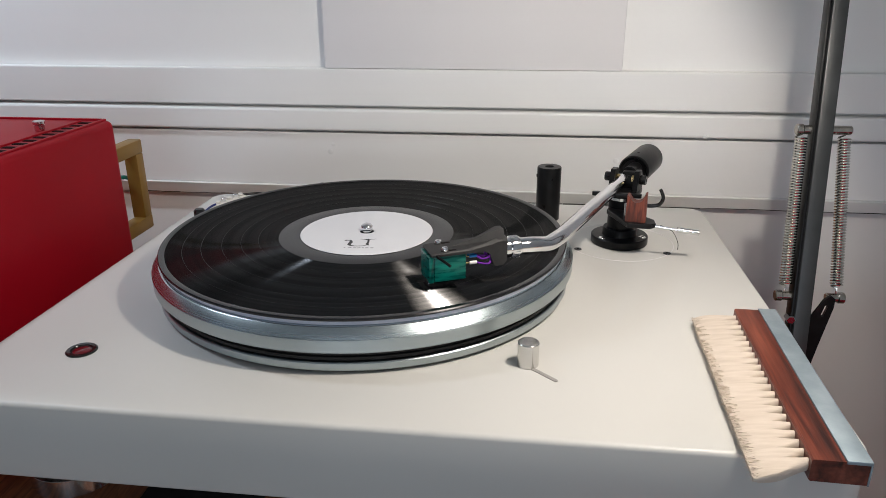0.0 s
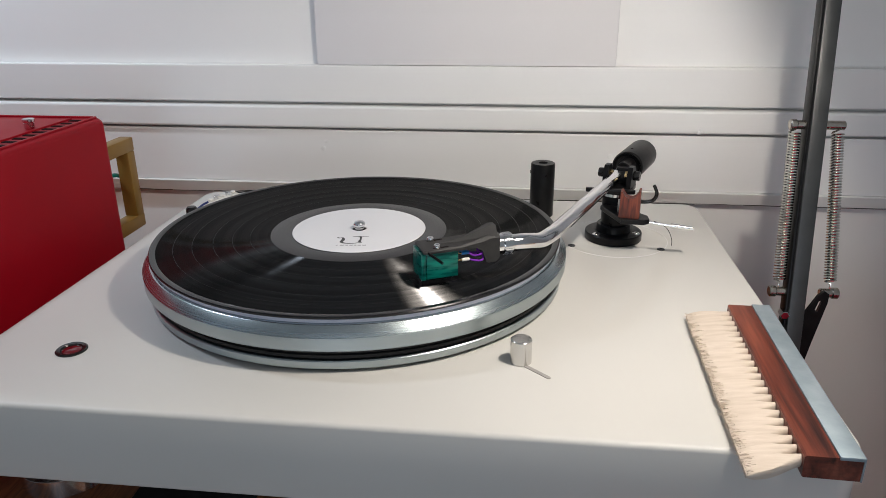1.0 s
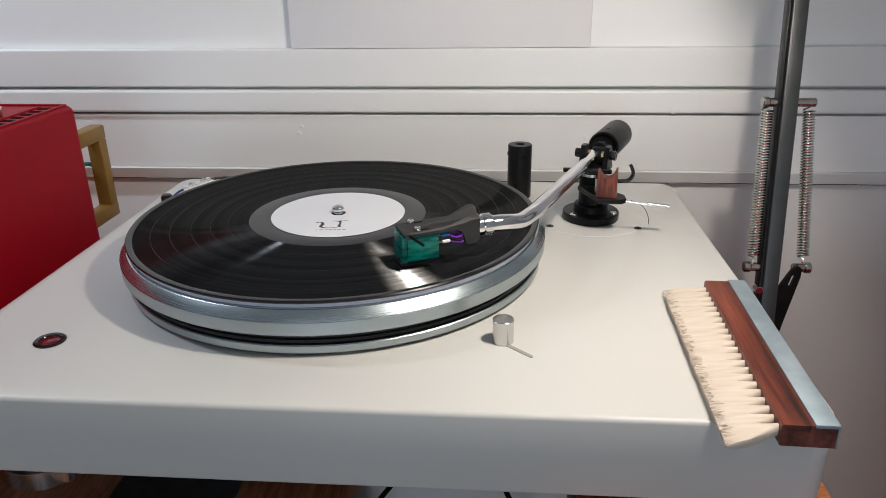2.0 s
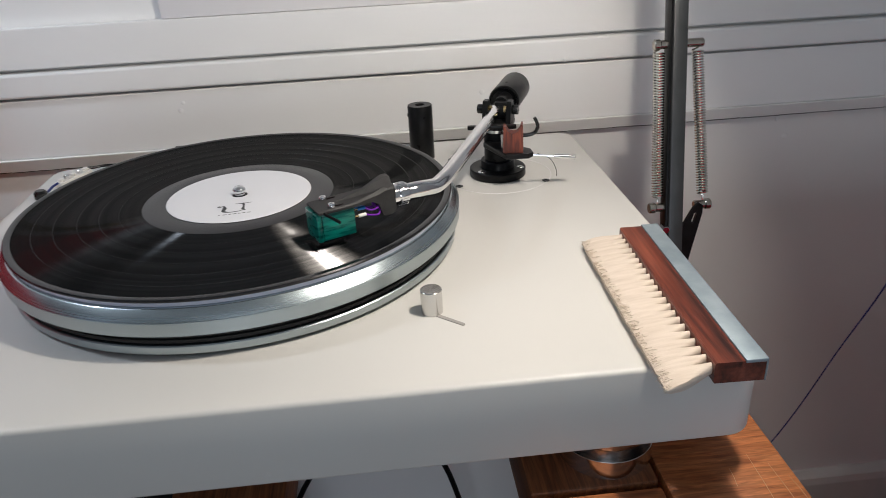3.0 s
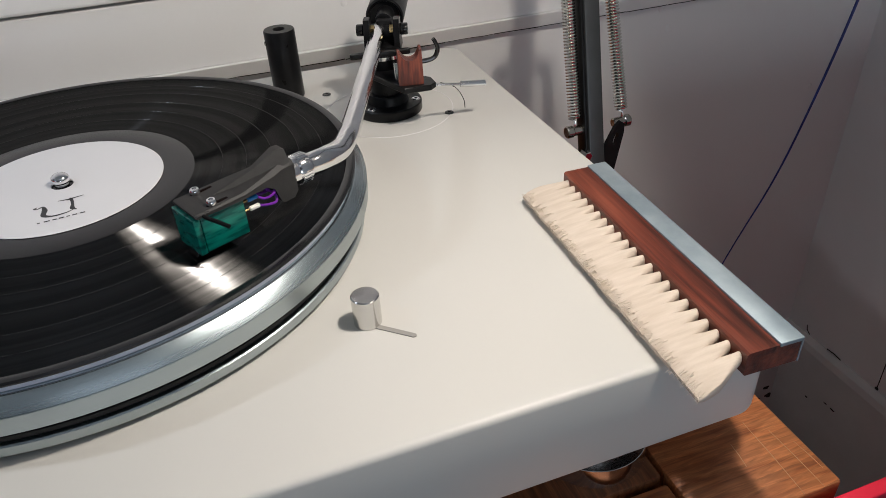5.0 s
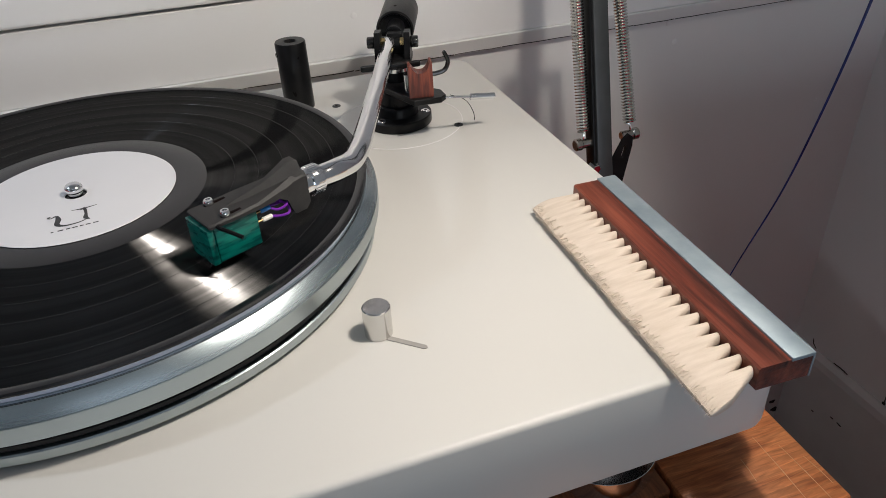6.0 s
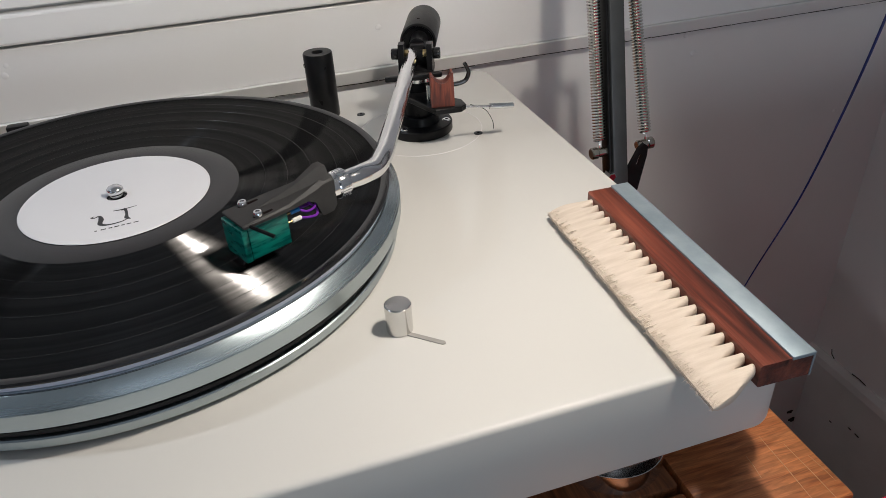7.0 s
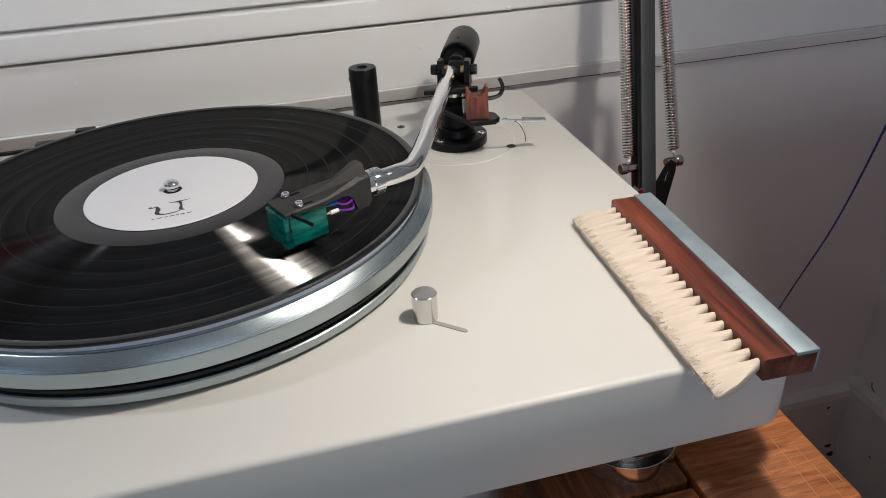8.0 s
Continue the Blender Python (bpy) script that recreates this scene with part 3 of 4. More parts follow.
HX, HY, HZ = 0.0716, -0.0925, 0.9576
HDIR = Vector((-0.915, -0.403, 0)).normalized()
HS = Vector((HDIR.y, -HDIR.x, 0))
HF = Matrix((HDIR, -HS, Vector((0, 0, 1)))).transposed().to_4x4()
HF.translation = (HX, HY, HZ)
CD = Vector((-0.905, -0.425, 0)).normalized()
CF = Matrix((CD, Vector((-CD.y, CD.x, 0)), Vector((0, 0, 1)))).transposed().to_4x4()
CF.translation = (HX, HY, HZ)


def arm_line(y):
    """The straight run of the arm tube, which droops a little towards the headshell."""
    return Vector((0.1992 + 0.3923 * (y - 0.1), y, 0.9528 - 0.0120 * (0.1 - y)))


tube_pts = spline([HF @ Vector((-0.0400, 0, -0.0022)), HF @ Vector((-0.0500, 0, -0.0025)), HF @ Vector((-0.0600, -0.0008, -0.0030)), Vector((0.1355, -0.0560, 0.9515)), Vector((0.1432, -0.0420, 0.9512)), arm_line(-0.025), arm_line(0.02), arm_line(0.06), arm_line(0.112)], 8)
part("arm_tube", sweep(tube_pts, lambda u: 0.0056 - 0.0004 * u, 24), CHROME, deck, "curved chrome arm tube")
collar = part("locking_collar", lathe([(0.0045, 0), (0.0064, 0), (0.0067, 0.0004), (0.0065, 0.0036), (0.0069, 0.0042), (0.0069, 0.0098), (0.0065, 0.0106), (0.0060, 0.0110), (0.0045, 0.0110)], 40), CHROME, deck, "knurled chrome locking collar", aim(HF @ Vector((-0.0385, 0, -0.0022)), -HDIR))
bm = bmesh.new()
for k in range(28):
    a = 2 * math.pi * k / 28
    q = box(-0.00030, 0.00030, 0.0067, 0.0072, 0.0044, 0.0096)
    q.transform(Matrix.Rotation(a, 4, "Z"))
    me = bpy.data.meshes.new("t")
    q.to_mesh(me)
    q.free()
    bm.from_mesh(me)
    bpy.data.meshes.remove(me)
part("knurl", bm, CHROME, collar)

# headshell: local x forward, y to its left, z up
def shell_section(x, w, z0, z1, c):
    return [(x, -w, z0), (x, w, z0), (x, w, z1 - c), (x, w - c, z1), (x, -w + c, z1), (x, -w, z1 - c)]


bm = loft([shell_section(*s) for s in ((-0.0390, 0.0064, -0.0085, 0.0066, 0.002), (-0.0365, 0.0068, -0.0110, 0.0072, 0.0022), (-0.0315, 0.0070, -0.0112, 0.0066, 0.002), (-0.0298, 0.0072, -0.0105, 0.0060, 0.002), (-0.0270, 0.0076, -0.0025, 0.0054, 0.002), (-0.0230, 0.0080, 0.0000, 0.0046, 0.0015), (-0.0120, 0.0100, 0.0004, 0.0032, 0.001), (0.0, 0.0102, 0.0004, 0.0026, 0.0008), (0.0110, 0.0102, 0.0004, 0.0024, 0.0008), (0.0120, 0.0098, 0.0008, 0.0020, 0.0006))])
bmesh.ops.recalc_face_normals(bm, faces=bm.faces[:])
shell = part("headshell", bm, SHELL, deck, "dark grey cast headshell", HF)
bm = loft([[(x, y0, z0), (x, -y0, z0), (x, -y1, z1), (x, y1, z1)] for x, y0, y1, z0, z1 in ((-0.0372, 0.006, 0.0030, 0.0064, 0.0118), (-0.0335, 0.006, 0.0022, 0.0056, 0.0122), (-0.0200, 0.003, 0.0010, 0.0036, 0.0068), (-0.0020, 0.0010, 0.0004, 0.0024, 0.0029))])
bmesh.ops.recalc_face_normals(bm, faces=bm.faces[:])
part("ridge", bm, SHELL, shell)
for y in (-0.0068, 0.0068):
    part("slot", slab(-0.0085, 0.0050, y - 0.0009, y + 0.0009, 0.0026, 0.00285, 0.0008, 0.0001, 3), DARK, shell, "", HF.inverted() @ CF)
    part("cartridge_screw", lathe([(0, 0.0027), (0.0021, 0.0027), (0.0022, 0.0030), (0.0022, 0.0044), (0.0018, 0.0050), (0.0010, 0.0051), (0.0009, 0.0042), (0, 0.0042)], 20), CHROME, shell, "chrome cap screw", HF.inverted() @ CF @ pose(0.0025, y, 0))
lift = part("finger_lift", sweep([(0.0085, 0.0090, 0.0012), (0.0080, 0.0115, 0.0006), (0.0050, 0.0165, -0.0010), (0.0030, 0.0205, -0.0022)], lambda u: 0.0009, 8), BLACK, shell)

cart = part("cartridge", slab(-0.0105, 0.0100, -0.0090, 0.0090, -0.0165, 0.0002, 0.0006, 0.0004, 2), MALACHITE, deck, "green malachite cartridge body", CF)
part("front_plate", slab(0.0102, 0.0134, -0.0092, 0.0092, -0.0168, 0.0001, 0.0006, 0.0003, 2), MALACHITE, cart)
part("stylus_guard", slab(-0.0080, 0.0098, -0.0060, 0.0060, -0.0188, -0.0166, 0.0012, 0.0003, 3), BLACK, cart)
part("stylus", sweep([(0.0070, 0, -0.0186), (0.0110, 0, -0.0208), (0.0115, 0, -0.0222)], lambda u: 0.0004 * (1.2 - u), 6), CHROME, cart)
for i, (mt, y, z) in enumerate(((BLUE_WIRE, 0.0062, -0.0030), (BLUE_WIRE, 0.0015, -0.0032), (WHITE_WIRE, 0.0068, -0.0072), (WHITE_WIRE, -0.0030, -0.0060))):
    part("pin", cyl(0.0006, 0.0, 0.0045, 0.0001, 10), BRASS, cart, "", aim((-0.0104, y, z), (-1, 0, 0)))
    part("wire_clip", cyl(0.0011, 0.0, 0.0050, 0.0003, 12), mt, cart, "", aim((-0.0135, y, z), (-1, 0, 0)))
    part("wire", sweep(spline([(-0.0180, y, z), (-0.0215, y + 0.0015, z - 0.0020 + 0.0006 * i), (-0.0265, y + 0.0010, z - 0.0015), (-0.0280, y - 0.002, z + 0.0008), (-0.0250, y - 0.003, z * 0.4), (-0.0300, 0, 0.000)], 6), 0.00060, 8), PURPLE_WIRE, cart)

# arm rest plate, wooden rest, hook and cueing lever
plate = part("rest_plate", prism([(0.1880, 0.0860), (0.2010, 0.0500), (0.2190, 0.0485), (0.2235, 0.0525), (0.2235, 0.0620), (0.2140, 0.0720), (0.2140, 0.0950), (0.1920, 0.0980)], 0.9285, 0.9325, 0.0005), BLACK, deck, "black arm rest plate")
part("rest_pillar", cyl(0.0040, 0.9326, 0.9450, 0.0004, 24), CHROME, deck, "", pose(0.2035, 0.0665, 0))


def wooden_rest():
    """A short wooden pillar with a hollow top that cradles the arm."""
    w, d, h = 0.0077, 0.0048, 0.0215
    n = 12
    top = []
    for i in range(n + 1):
        x = -w + 2 * w * i / n
        u = x / (w * 0.72)
        z = h - 0.0055 * math.sqrt(max(0, 1 - u * u)) if abs(u) < 1 else h + (0.0016 if x > 0 else 0.0)
        top.append((x, z))
    prof = [(-w * 1.04, 0), (w * 1.04, 0)] + list(reversed(top))
    bm = loft([[(x, -d, z) for x, z in prof], [(x, d, z) for x, z in prof]])
    bmesh.ops.recalc_face_normals(bm, faces=bm.faces[:])
    return bm


part("wooden_arm_rest", wooden_rest(), PADAUK, deck, "reddish wooden arm rest with a hollow top", pose(0.2082, 0.0580, 0.9326, 0, 0, -12))
part("lift_arm", slab(-0.030, 0.010, -0.0022, 0.0022, 0, 0.0032, 0.0018, 0.0004, 4), BLACK, deck, "black arm lift bar", pose(0.2040, 0.0760, 0.9465, 0, 0, -8))
part("hook", sweep(spline([(0.2120, 0.0640, 0.9440), (0.2200, 0.0620, 0.9440), (0.2262, 0.0610, 0.9458), (0.2286, 0.0606, 0.9510), (0.2270, 0.0608, 0.9562), (0.2258, 0.0610, 0.9582)], 6), lambda u: 0.0017 - 0.0004 * u, 10), BLACK_GLOSS, deck, "curved black arm hook")
lever = part("cueing_lever", sweep([(0.2190, 0.0535, 0.9305), (0.2400, 0.0515, 0.9280)], 0.0009, 10), CHROME, deck, "thin chrome cueing lever")
part("lever_grip", cyl(0.0021, 0, 0.0175, 0.0003, 20), CHROME, lever, "", aim((0.2400, 0.0515, 0.9280), (0.0183, -0.0012, -0.0018)))
part("thread", sweep(spline([(0.2275, 0.0560, 0.9300), (0.2370, 0.0525, 0.9260), (0.2415, 0.0500, 0.9180), (0.2420, 0.0490, 0.9120)], 6), 0.00025, 6), BLACK, deck, "fine anti-skating thread")
post = part("black_post", lathe([(0, 0.9003), (0.0106, 0.9003), (0.0112, 0.9012), (0.0112, 0.9505), (0.0106, 0.9514), (0.0046, 0.9514), (0.0042, 0.9508), (0.0042, 0.940), (0, 0.940)], 48), BLACK, deck, "black cylindrical post with a hole in its top", pose(0.1400, 0.1540, 0))
part("set_screw", lathe([(0, 0.0008), (0.0016, 0.0008), (0.0016, 0)], 12), BLACK_GLOSS, post, "", aim((-0.0109, -0.002, 0.943), (-1, -0.2, 0)))

# ---- the record ----
record = thing("vinyl_record", "black long-playing vinyl record with a blank white label", "record")
ZR = 0.9355
part("rim", lathe([(0.146, ZR - 0.0021), (0.1500, ZR - 0.0022), (0.1508, ZR - 0.0016), (0.1509, ZR - 0.0009), (0.1502, ZR - 0.0001), (0.1488, ZR), (0.1465, ZR - 0.0003), (0.1462, ZR - 0.0005)], 192), VINYL_FLAT, record)
part("underside", lathe([(0, ZR - 0.0022), (0.1465, ZR - 0.0022), (0.1465, ZR - 0.0010), (0, ZR - 0.0010)], 128), VINYL_FLAT, record)
edges = [0.0660, 0.0810, 0.0935, 0.1070, 0.1215, 0.1345, 0.1462]
for a, b in zip(edges, edges[1:]):
    part("groove_band", lathe([(a + 0.00015, ZR - 0.00090), (a + 0.00022, ZR - 0.0005), (b - 0.00022, ZR - 0.0005), (b - 0.00015, ZR - 0.00090)], 192), VINYL, record)
for r in edges[1:-1]:
    part("track_gap", lathe([(r - 0.00030, ZR - 0.00075), (r - 0.00008, ZR - 0.00047), (r + 0.00008, ZR - 0.00047), (r + 0.00030, ZR - 0.00075)], 192), VINYL_FLAT, record)
part("run_out", lathe([(0.0495, ZR - 0.0006), (0.0520, ZR - 0.0003), (0.0655, ZR - 0.0004), (0.0663, ZR - 0.0006)], 128), VINYL_FLAT, record, "smooth run-out area")
label_part = part("paper_label", lathe([(0.0054, ZR - 0.0006), (0.0055, ZR + 0.0001), (0.0500, ZR + 0.0001), (0.0503, ZR - 0.0002)], 128), LABEL, record, "plain white paper label")


def ribbon(ctrl, widths, z):
    """A flat printed stroke of changing width."""
    pts = spline([(x, y, z) for x, y in ctrl], 8)
    bm = bmesh.new()
    row = []
    for i, p in enumerate(pts):
        d = (pts[min(i + 1, len(pts) - 1)] - pts[max(i - 1, 0)]).normalized()
        u = i / (len(pts) - 1) * (len(widths) - 1)
        k = min(int(u), len(widths) - 2)
        w = (widths[k] + (widths[k + 1] - widths[k]) * (u - k)) / 2
        s = Vector((-d.y, d.x, 0)) * w
        row.append((bm.verts.new(p + s), bm.verts.new(p - s)))
    for a, b in zip(row, row[1:]):
        bm.faces.new((a[0], a[1], b[1], b[0]))
    return bm


PR = pose(0.001, -0.026, ZR + 0.0002, 0, 0, 6)
bm = ribbon([(-0.0105, 0.0062), (-0.0118, 0.0052), (-0.0105, 0.0042), (-0.0080, 0.0052), (-0.0072, 0.0010), (-0.0078, -0.0040), (-0.0040, -0.0066), (0.0020, -0.0064), (0.0060, -0.0045)], [0.0006, 0.0012, 0.0008, 0.0012, 0.0028, 0.0024, 0.0012, 0.0010, 0.0006], 0)
part("printed_mark", bm, INK, label_part, "dark curled ornamental mark", PR, False)
bm = ribbon([(0.0040, 0.0075), (0.0052, 0.0060), (0.0055, 0.0010), (0.0052, -0.0030), (0.0070, -0.0055)], [0.0030, 0.0016, 0.0014, 0.0024, 0.0006], 0)
part("printed_mark", bm, INK, label_part, "", PR, False)
part("printed_mark", ribbon([(-0.0010, 0.0078), (0.0040, 0.0072), (0.0110, 0.0080)], [0.0005, 0.0012, 0.0005], 0), INK, label_part, "", PR, False)
for k, (x, w) in enumerate(((-0.0108, 0.0012), (-0.0078, 0.0026), (-0.0040, 0.0018), (-0.0012, 0.0024), (0.0022, 0.0016), (0.0048, 0.0022), (0.0082, 0.0024))):
    part("printed_bar", ribbon([(x, -0.0105), (x + w / 2, -0.0105), (x + w, -0.0105)], [0.0011, 0.0009, 0.0011], 0), INK, label_part, "short bar of tiny print", PR, False)

# ---- wiring and terminals behind the platter ----
block = thing("terminal_strip", "small pale terminal strip with wires behind the platter", "terminal strip")
strip_m = pose(-0.1830, 0.1690, 0.9003, 0, 0, 68)
part("strip", slab(-0.0200, 0.0190, -0.0045, 0.0045, 0, 0.0042, 0.0015, 0.0006, 4), WHITE_WIRE, block, "", strip_m)
for i in range(5):
    part("clamp", cyl(0.0026, 0.0043, 0.0066 + 0.0012 * (i % 2), 0.0004, 14), CHROME if i % 2 else WHITE_WIRE, block, "", strip_m @ pose(-0.0160 + 0.0078 * i, 0.0004 * (i % 3), 0))
part("wire", sweep(spline([(-0.1905, 0.150, 0.9045), (-0.1925, 0.143, 0.9040), (-0.1930, 0.134, 0.9032), (-0.1935, 0.126, 0.9030)], 6), 0.0011, 8), NAVY_WIRE, block)
part("wire", sweep(spline([(-0.1750, 0.187, 0.9045), (-0.1640, 0.194, 0.9040), (-0.1500, 0.1965, 0.9032), (-0.1290, 0.1970, 0.9032)], 6), 0.0013, 8), BLACK, block)
plug = thing("black_plug", "small black plug on a lead behind the platter", "plug")
part("plug_body", lathe([(0, 0), (0.0045, 0), (0.0055, 0.001), (0.0055, 0.0060), (0.0040, 0.0080), (0, 0.0083)], 24), BLACK_GLOSS, plug, "", pose(-0.1945, 0.1225, 0.9003))
clip = thing("black_clip", "small black clip on the rear edge of the plinth", "clip")
part("clip_body", slab(-0.128, -0.096, 0.190, 0.200, 0.9003, 0.9095, 0.002, 0.0008, 4), BLACK, clip)
part("clip_jaw", slab(-0.0955, -0.0800, 0.191, 0.200, 0.9003, 0.9165, 0.002, 0.0008, 4), BLACK, clip)
part("clip_wire", sweep(spline([(-0.080, 0.195, 0.905), (-0.060, 0.197, 0.9035), (-0.040, 0.1985, 0.9022)], 6), 0.0012, 8), BLUE_WIRE, clip)

# ---- the record brush ----
BRUSH = pose(0.2543, -0.2190, 0.9003, 0, 0, -1.8)
brush = thing("record_brush", "rosewood record brush with pale bristles and a metal strip", "brush", BRUSH)
bm = loft([[(0.0008, y, 0), (0.0251, y, 0), (0.0251, y, 0.0107), (0.0147, y, 0.0107), (0.0147, y, 0.0118), (0.0008, y, 0.0118), (0, y, 0.0110), (0, y, 0.0008)] for y in (0, 0.1600)])
bmesh.ops.recalc_face_normals(bm, faces=bm.faces[:])
part("handle", bm, ROSEWOOD, brush, "dark-streaked rosewood handle")
part("metal_strip", box(0.0148, 0.0260, -0.0004, 0.1606, 0.0108, 0.0128, 0.0004), ZINC, brush, "dull galvanised metal strip")
part("metal_flange", box(0.0252, 0.0260, -0.0004, 0.1606, -0.0002, 0.0110, 0.0002), ZINC, brush)
rnd = random.Random(7)


def bulge(v, power):
    """A round section that squares off as the power falls below one."""
    return math.copysign(abs(v) ** power, v)


def tuft(k, n):
    """One bundle of bristles: a soft body that thins out, and loose hairs that fan out past it to a ragged tip."""
    y0 = 0.0045 + 0.1500 * k / (n - 1)
    length = 0.0274 + rnd.uniform(-0.0003, 0.0003)
    skew = -0.0035 + rnd.uniform(-0.0005, 0.0005) - (0.0035 * (1 - k / 3) if k < 3 else 0)
    rings = []
    for i in range(11):
        u = 0.975 * i / 10
        w = 0.0019 + 0.0043 * min(1, u * 1.7)
        h = 0.0034 * (1 - 0.30 * u)
        square = 1.0 - 0.74 * min(1, u * 2.4)
        cz = 0.0060 - 0.0027 * u
        if i >= 8:
            w, h = w * (1.0, 0.98, 0.86)[i - 8], h * (0.92, 0.74, 0.34)[i - 8]
        rings.append([(-length * u + 0.0004, y0 + skew * u + w * bulge(math.cos(2 * math.pi * (q + 0.5) / 16), square), max(cz + h * bulge(math.sin(2 * math.pi * (q + 0.5) / 16), square), 0.0004)) for q in range(16)])
    bm = loft(rings)
    for _ in range(45):
        a, b = rnd.uniform(-1, 1), rnd.uniform(-0.7, 1)
        arch = math.sqrt(max(0.05, 1 - a * a))
        l = length + rnd.uniform(-0.0008, 0.0003) + 0.0012 * rnd.random() ** 5
        start = rnd.uniform(0.66, 0.90)
        root = Vector((-length * start, y0 + skew * start + a * 0.0050, 0.0060 - 0.0027 * start + b * arch * 0.0032 * (1 - 0.30 * start)))
        tip = Vector((-l, y0 + skew * 1.05 + a * 0.0056 + rnd.gauss(0, 0.0006), max(0.0034 + b * 0.0021 + rnd.uniform(-0.0004, 0.0004), 0.0005)))
        mid = (root + tip) / 2 + Vector((0, rnd.uniform(-0.0003, 0.0003), rnd.uniform(0.0001, 0.0005)))
        r = 0.00012
        rings = [[p + Vector((0, math.cos(2.094 * q) * rr, math.sin(2.094 * q) * rr)) for q in range(3)] for p, rr in ((root, r), (mid, r), (tip, r * 0.35))]
        loft(rings, bm=bm)
    return bm


for k in range(22):
    part("bristle_tuft", tuft(k, 22), HAIR, brush)

# ---- the desk lamp ----
lamp = thing("desk_lamp", "grey spring-arm desk lamp clamped behind the turntable", "lamp")
LA, LB = Vector((0.3400, 0.0310, 0.8010)), Vector((0.3735, 0.1960, 1.2900))
LD = (LB - LA).normalized()
LM = aim(LA, LD, (0, 1, 0))
L = (LB - LA).length


def lamp_at(z):
    return LA + LD * ((z - LA.z) / LD.z)


def lamp_bar(a, b, w, d, mat, parent, name, label=""):
    m = aim(a, b - a, (0, 1, 0))
    h = (b - a).length
    part(name, box(-w / 2, w / 2, -d / 2, d / 2, 0, h, 0.0012), mat, parent, label, m)


lamp_bar(LA, LB, 0.0125, 0.0150, GREY_BAR, lamp, "lower_arm", "dark grey square steel arm")
part("arm_channel", box(-0.0086, -0.0064, -0.0060, 0.0060, 0.02, L - 0.02, 0.0004), BLACK, lamp, "", LM)


def spring(a, b, r, wire, turns):
    a, b = Vector(a), Vector(b)
    m = aim(a, b - a)
    h = (b - a).length
    n = turns * 12
    pts = [(0, 0, 0), (0, r * 0.3, 0.004)] + [(r * math.cos(2 * math.pi * i / 12), r * math.sin(2 * math.pi * i / 12), 0.006 + (h - 0.012) * i / n) for i in range(n + 1)] + [(0, r * 0.3, h - 0.004), (0, 0, h)]
    return sweep(pts, wire, 5), m


up_c, lo_c = lamp_at(1.0010), lamp_at(0.8735)
SPREAD = Vector((1, 0, 0))
for s, top_x, low_x in ((-1, 0.0155, 0.0140), (1, 0.0172, 0.0255)):
    a = lo_c + SPREAD * s * low_x + Vector((0, 0, 0.004))
    b = up_c + SPREAD * s * top_x + Vector((0, 0, 0))
    bm, m = spring(a, b, 0.0043, 0.00080, 54)
    part("spring", bm, SPRING, lamp, "bright coil tension spring", m)
for c, w0, w1 in ((up_c, -0.0195, 0.0225), (lo_c, -0.0205, 0.004), (lo_c, 0.0180, 0.0315)):
    part("cross_pin", cyl(0.0037, 0, w1 - w0, 0.0008, 20), PIN, lamp, "chrome cross pin", aim(c + Vector((w0, 0, 0)), (1, 0, 0)))
    part("pin_nut", cyl(0.0046, 0, 0.0055, 0.0008, 28), PIN, lamp, "", aim(c + Vector((w1 - 0.0045 if w0 > 0 else w0 - 0.0005, 0, 0)), (1, 0, 0)))
outline = [(0.002, -0.072), (0.0105, -0.068), (0.0150, -0.040), (0.0215, -0.004), (0.0215, 0.0035), (0.0180, 0.0060), (0.0135, 0.0020), (0.004, -0.017), (0.002, -0.022)]
hole = [(0.0150, -0.0120), (0.0168, -0.0040), (0.0160, -0.0020), (0.0146, -0.0030), (0.0128, -0.0100), (0.0136, -0.0125)]


def bracket_plate(z0, z1):
    """A pressed plate with a slot cut through it."""
    bm = bmesh.new()
    loops = []
    for pts in (outline, hole):
        vs = [bm.verts.new((x, y, z1)) for x, y in pts]
        loops += [bm.edges.new((vs[i], vs[(i + 1) % len(vs)])) for i in range(len(vs))]
    bmesh.ops.triangle_fill(bm, use_beauty=True, use_dissolve=False, edges=loops)
    out = bmesh.ops.extrude_face_region(bm, geom=bm.faces[:])
    for v in out["geom"]:
        if isinstance(v, bmesh.types.BMVert):
            v.co.z = z0
    bmesh.ops.recalc_face_normals(bm, faces=bm.faces[:])
    return bm


part("bracket", bracket_plate(-0.0015, 0.0015), BLACK, lamp, "black pressed bracket plate with a slot", Matrix.Translation(lo_c) @ pose(0, -0.0095, 0, 90, 0, 0))
part("bolt", cyl(0.0035, 0, 0.008, 0.0005, 6), CHROME, lamp, "", aim(lo_c + Vector((-0.012, -0.011, -0.013)), (0, -1, 0)))
part("hinge_block", box(-0.0125, 0.0125, -0.012, 0.012, -0.040, 0.012, 0.003), BLACK, lamp, "", Matrix.Translation(LA))
part("clamp", box(0.3180, 0.3290, 0.005, 0.060, 0.745, 0.845, 0.002), BLACK, lamp)
part("clamp_jaw", box(0.285, 0.3185, 0.010, 0.055, 0.8222, 0.8300, 0.002), BLACK, lamp)
part("clamp_jaw", box(0.285, 0.3185, 0.010, 0.055, 0.745, 0.752, 0.002), BLACK, lamp)
part("clamp_socket", box(0.3285, 0.3300, 0.015, 0.050, 0.76, 0.80, 0.0005), BLACK, lamp)
part("elbow", cyl(0.016, -0.014, 0.014, 0.002, 32), BLACK, lamp, "", aim(LB, (1, 0, 0)))
HEAD_TOP = LAMP_HEAD + Vector((0.010, 0.03, 0.075))
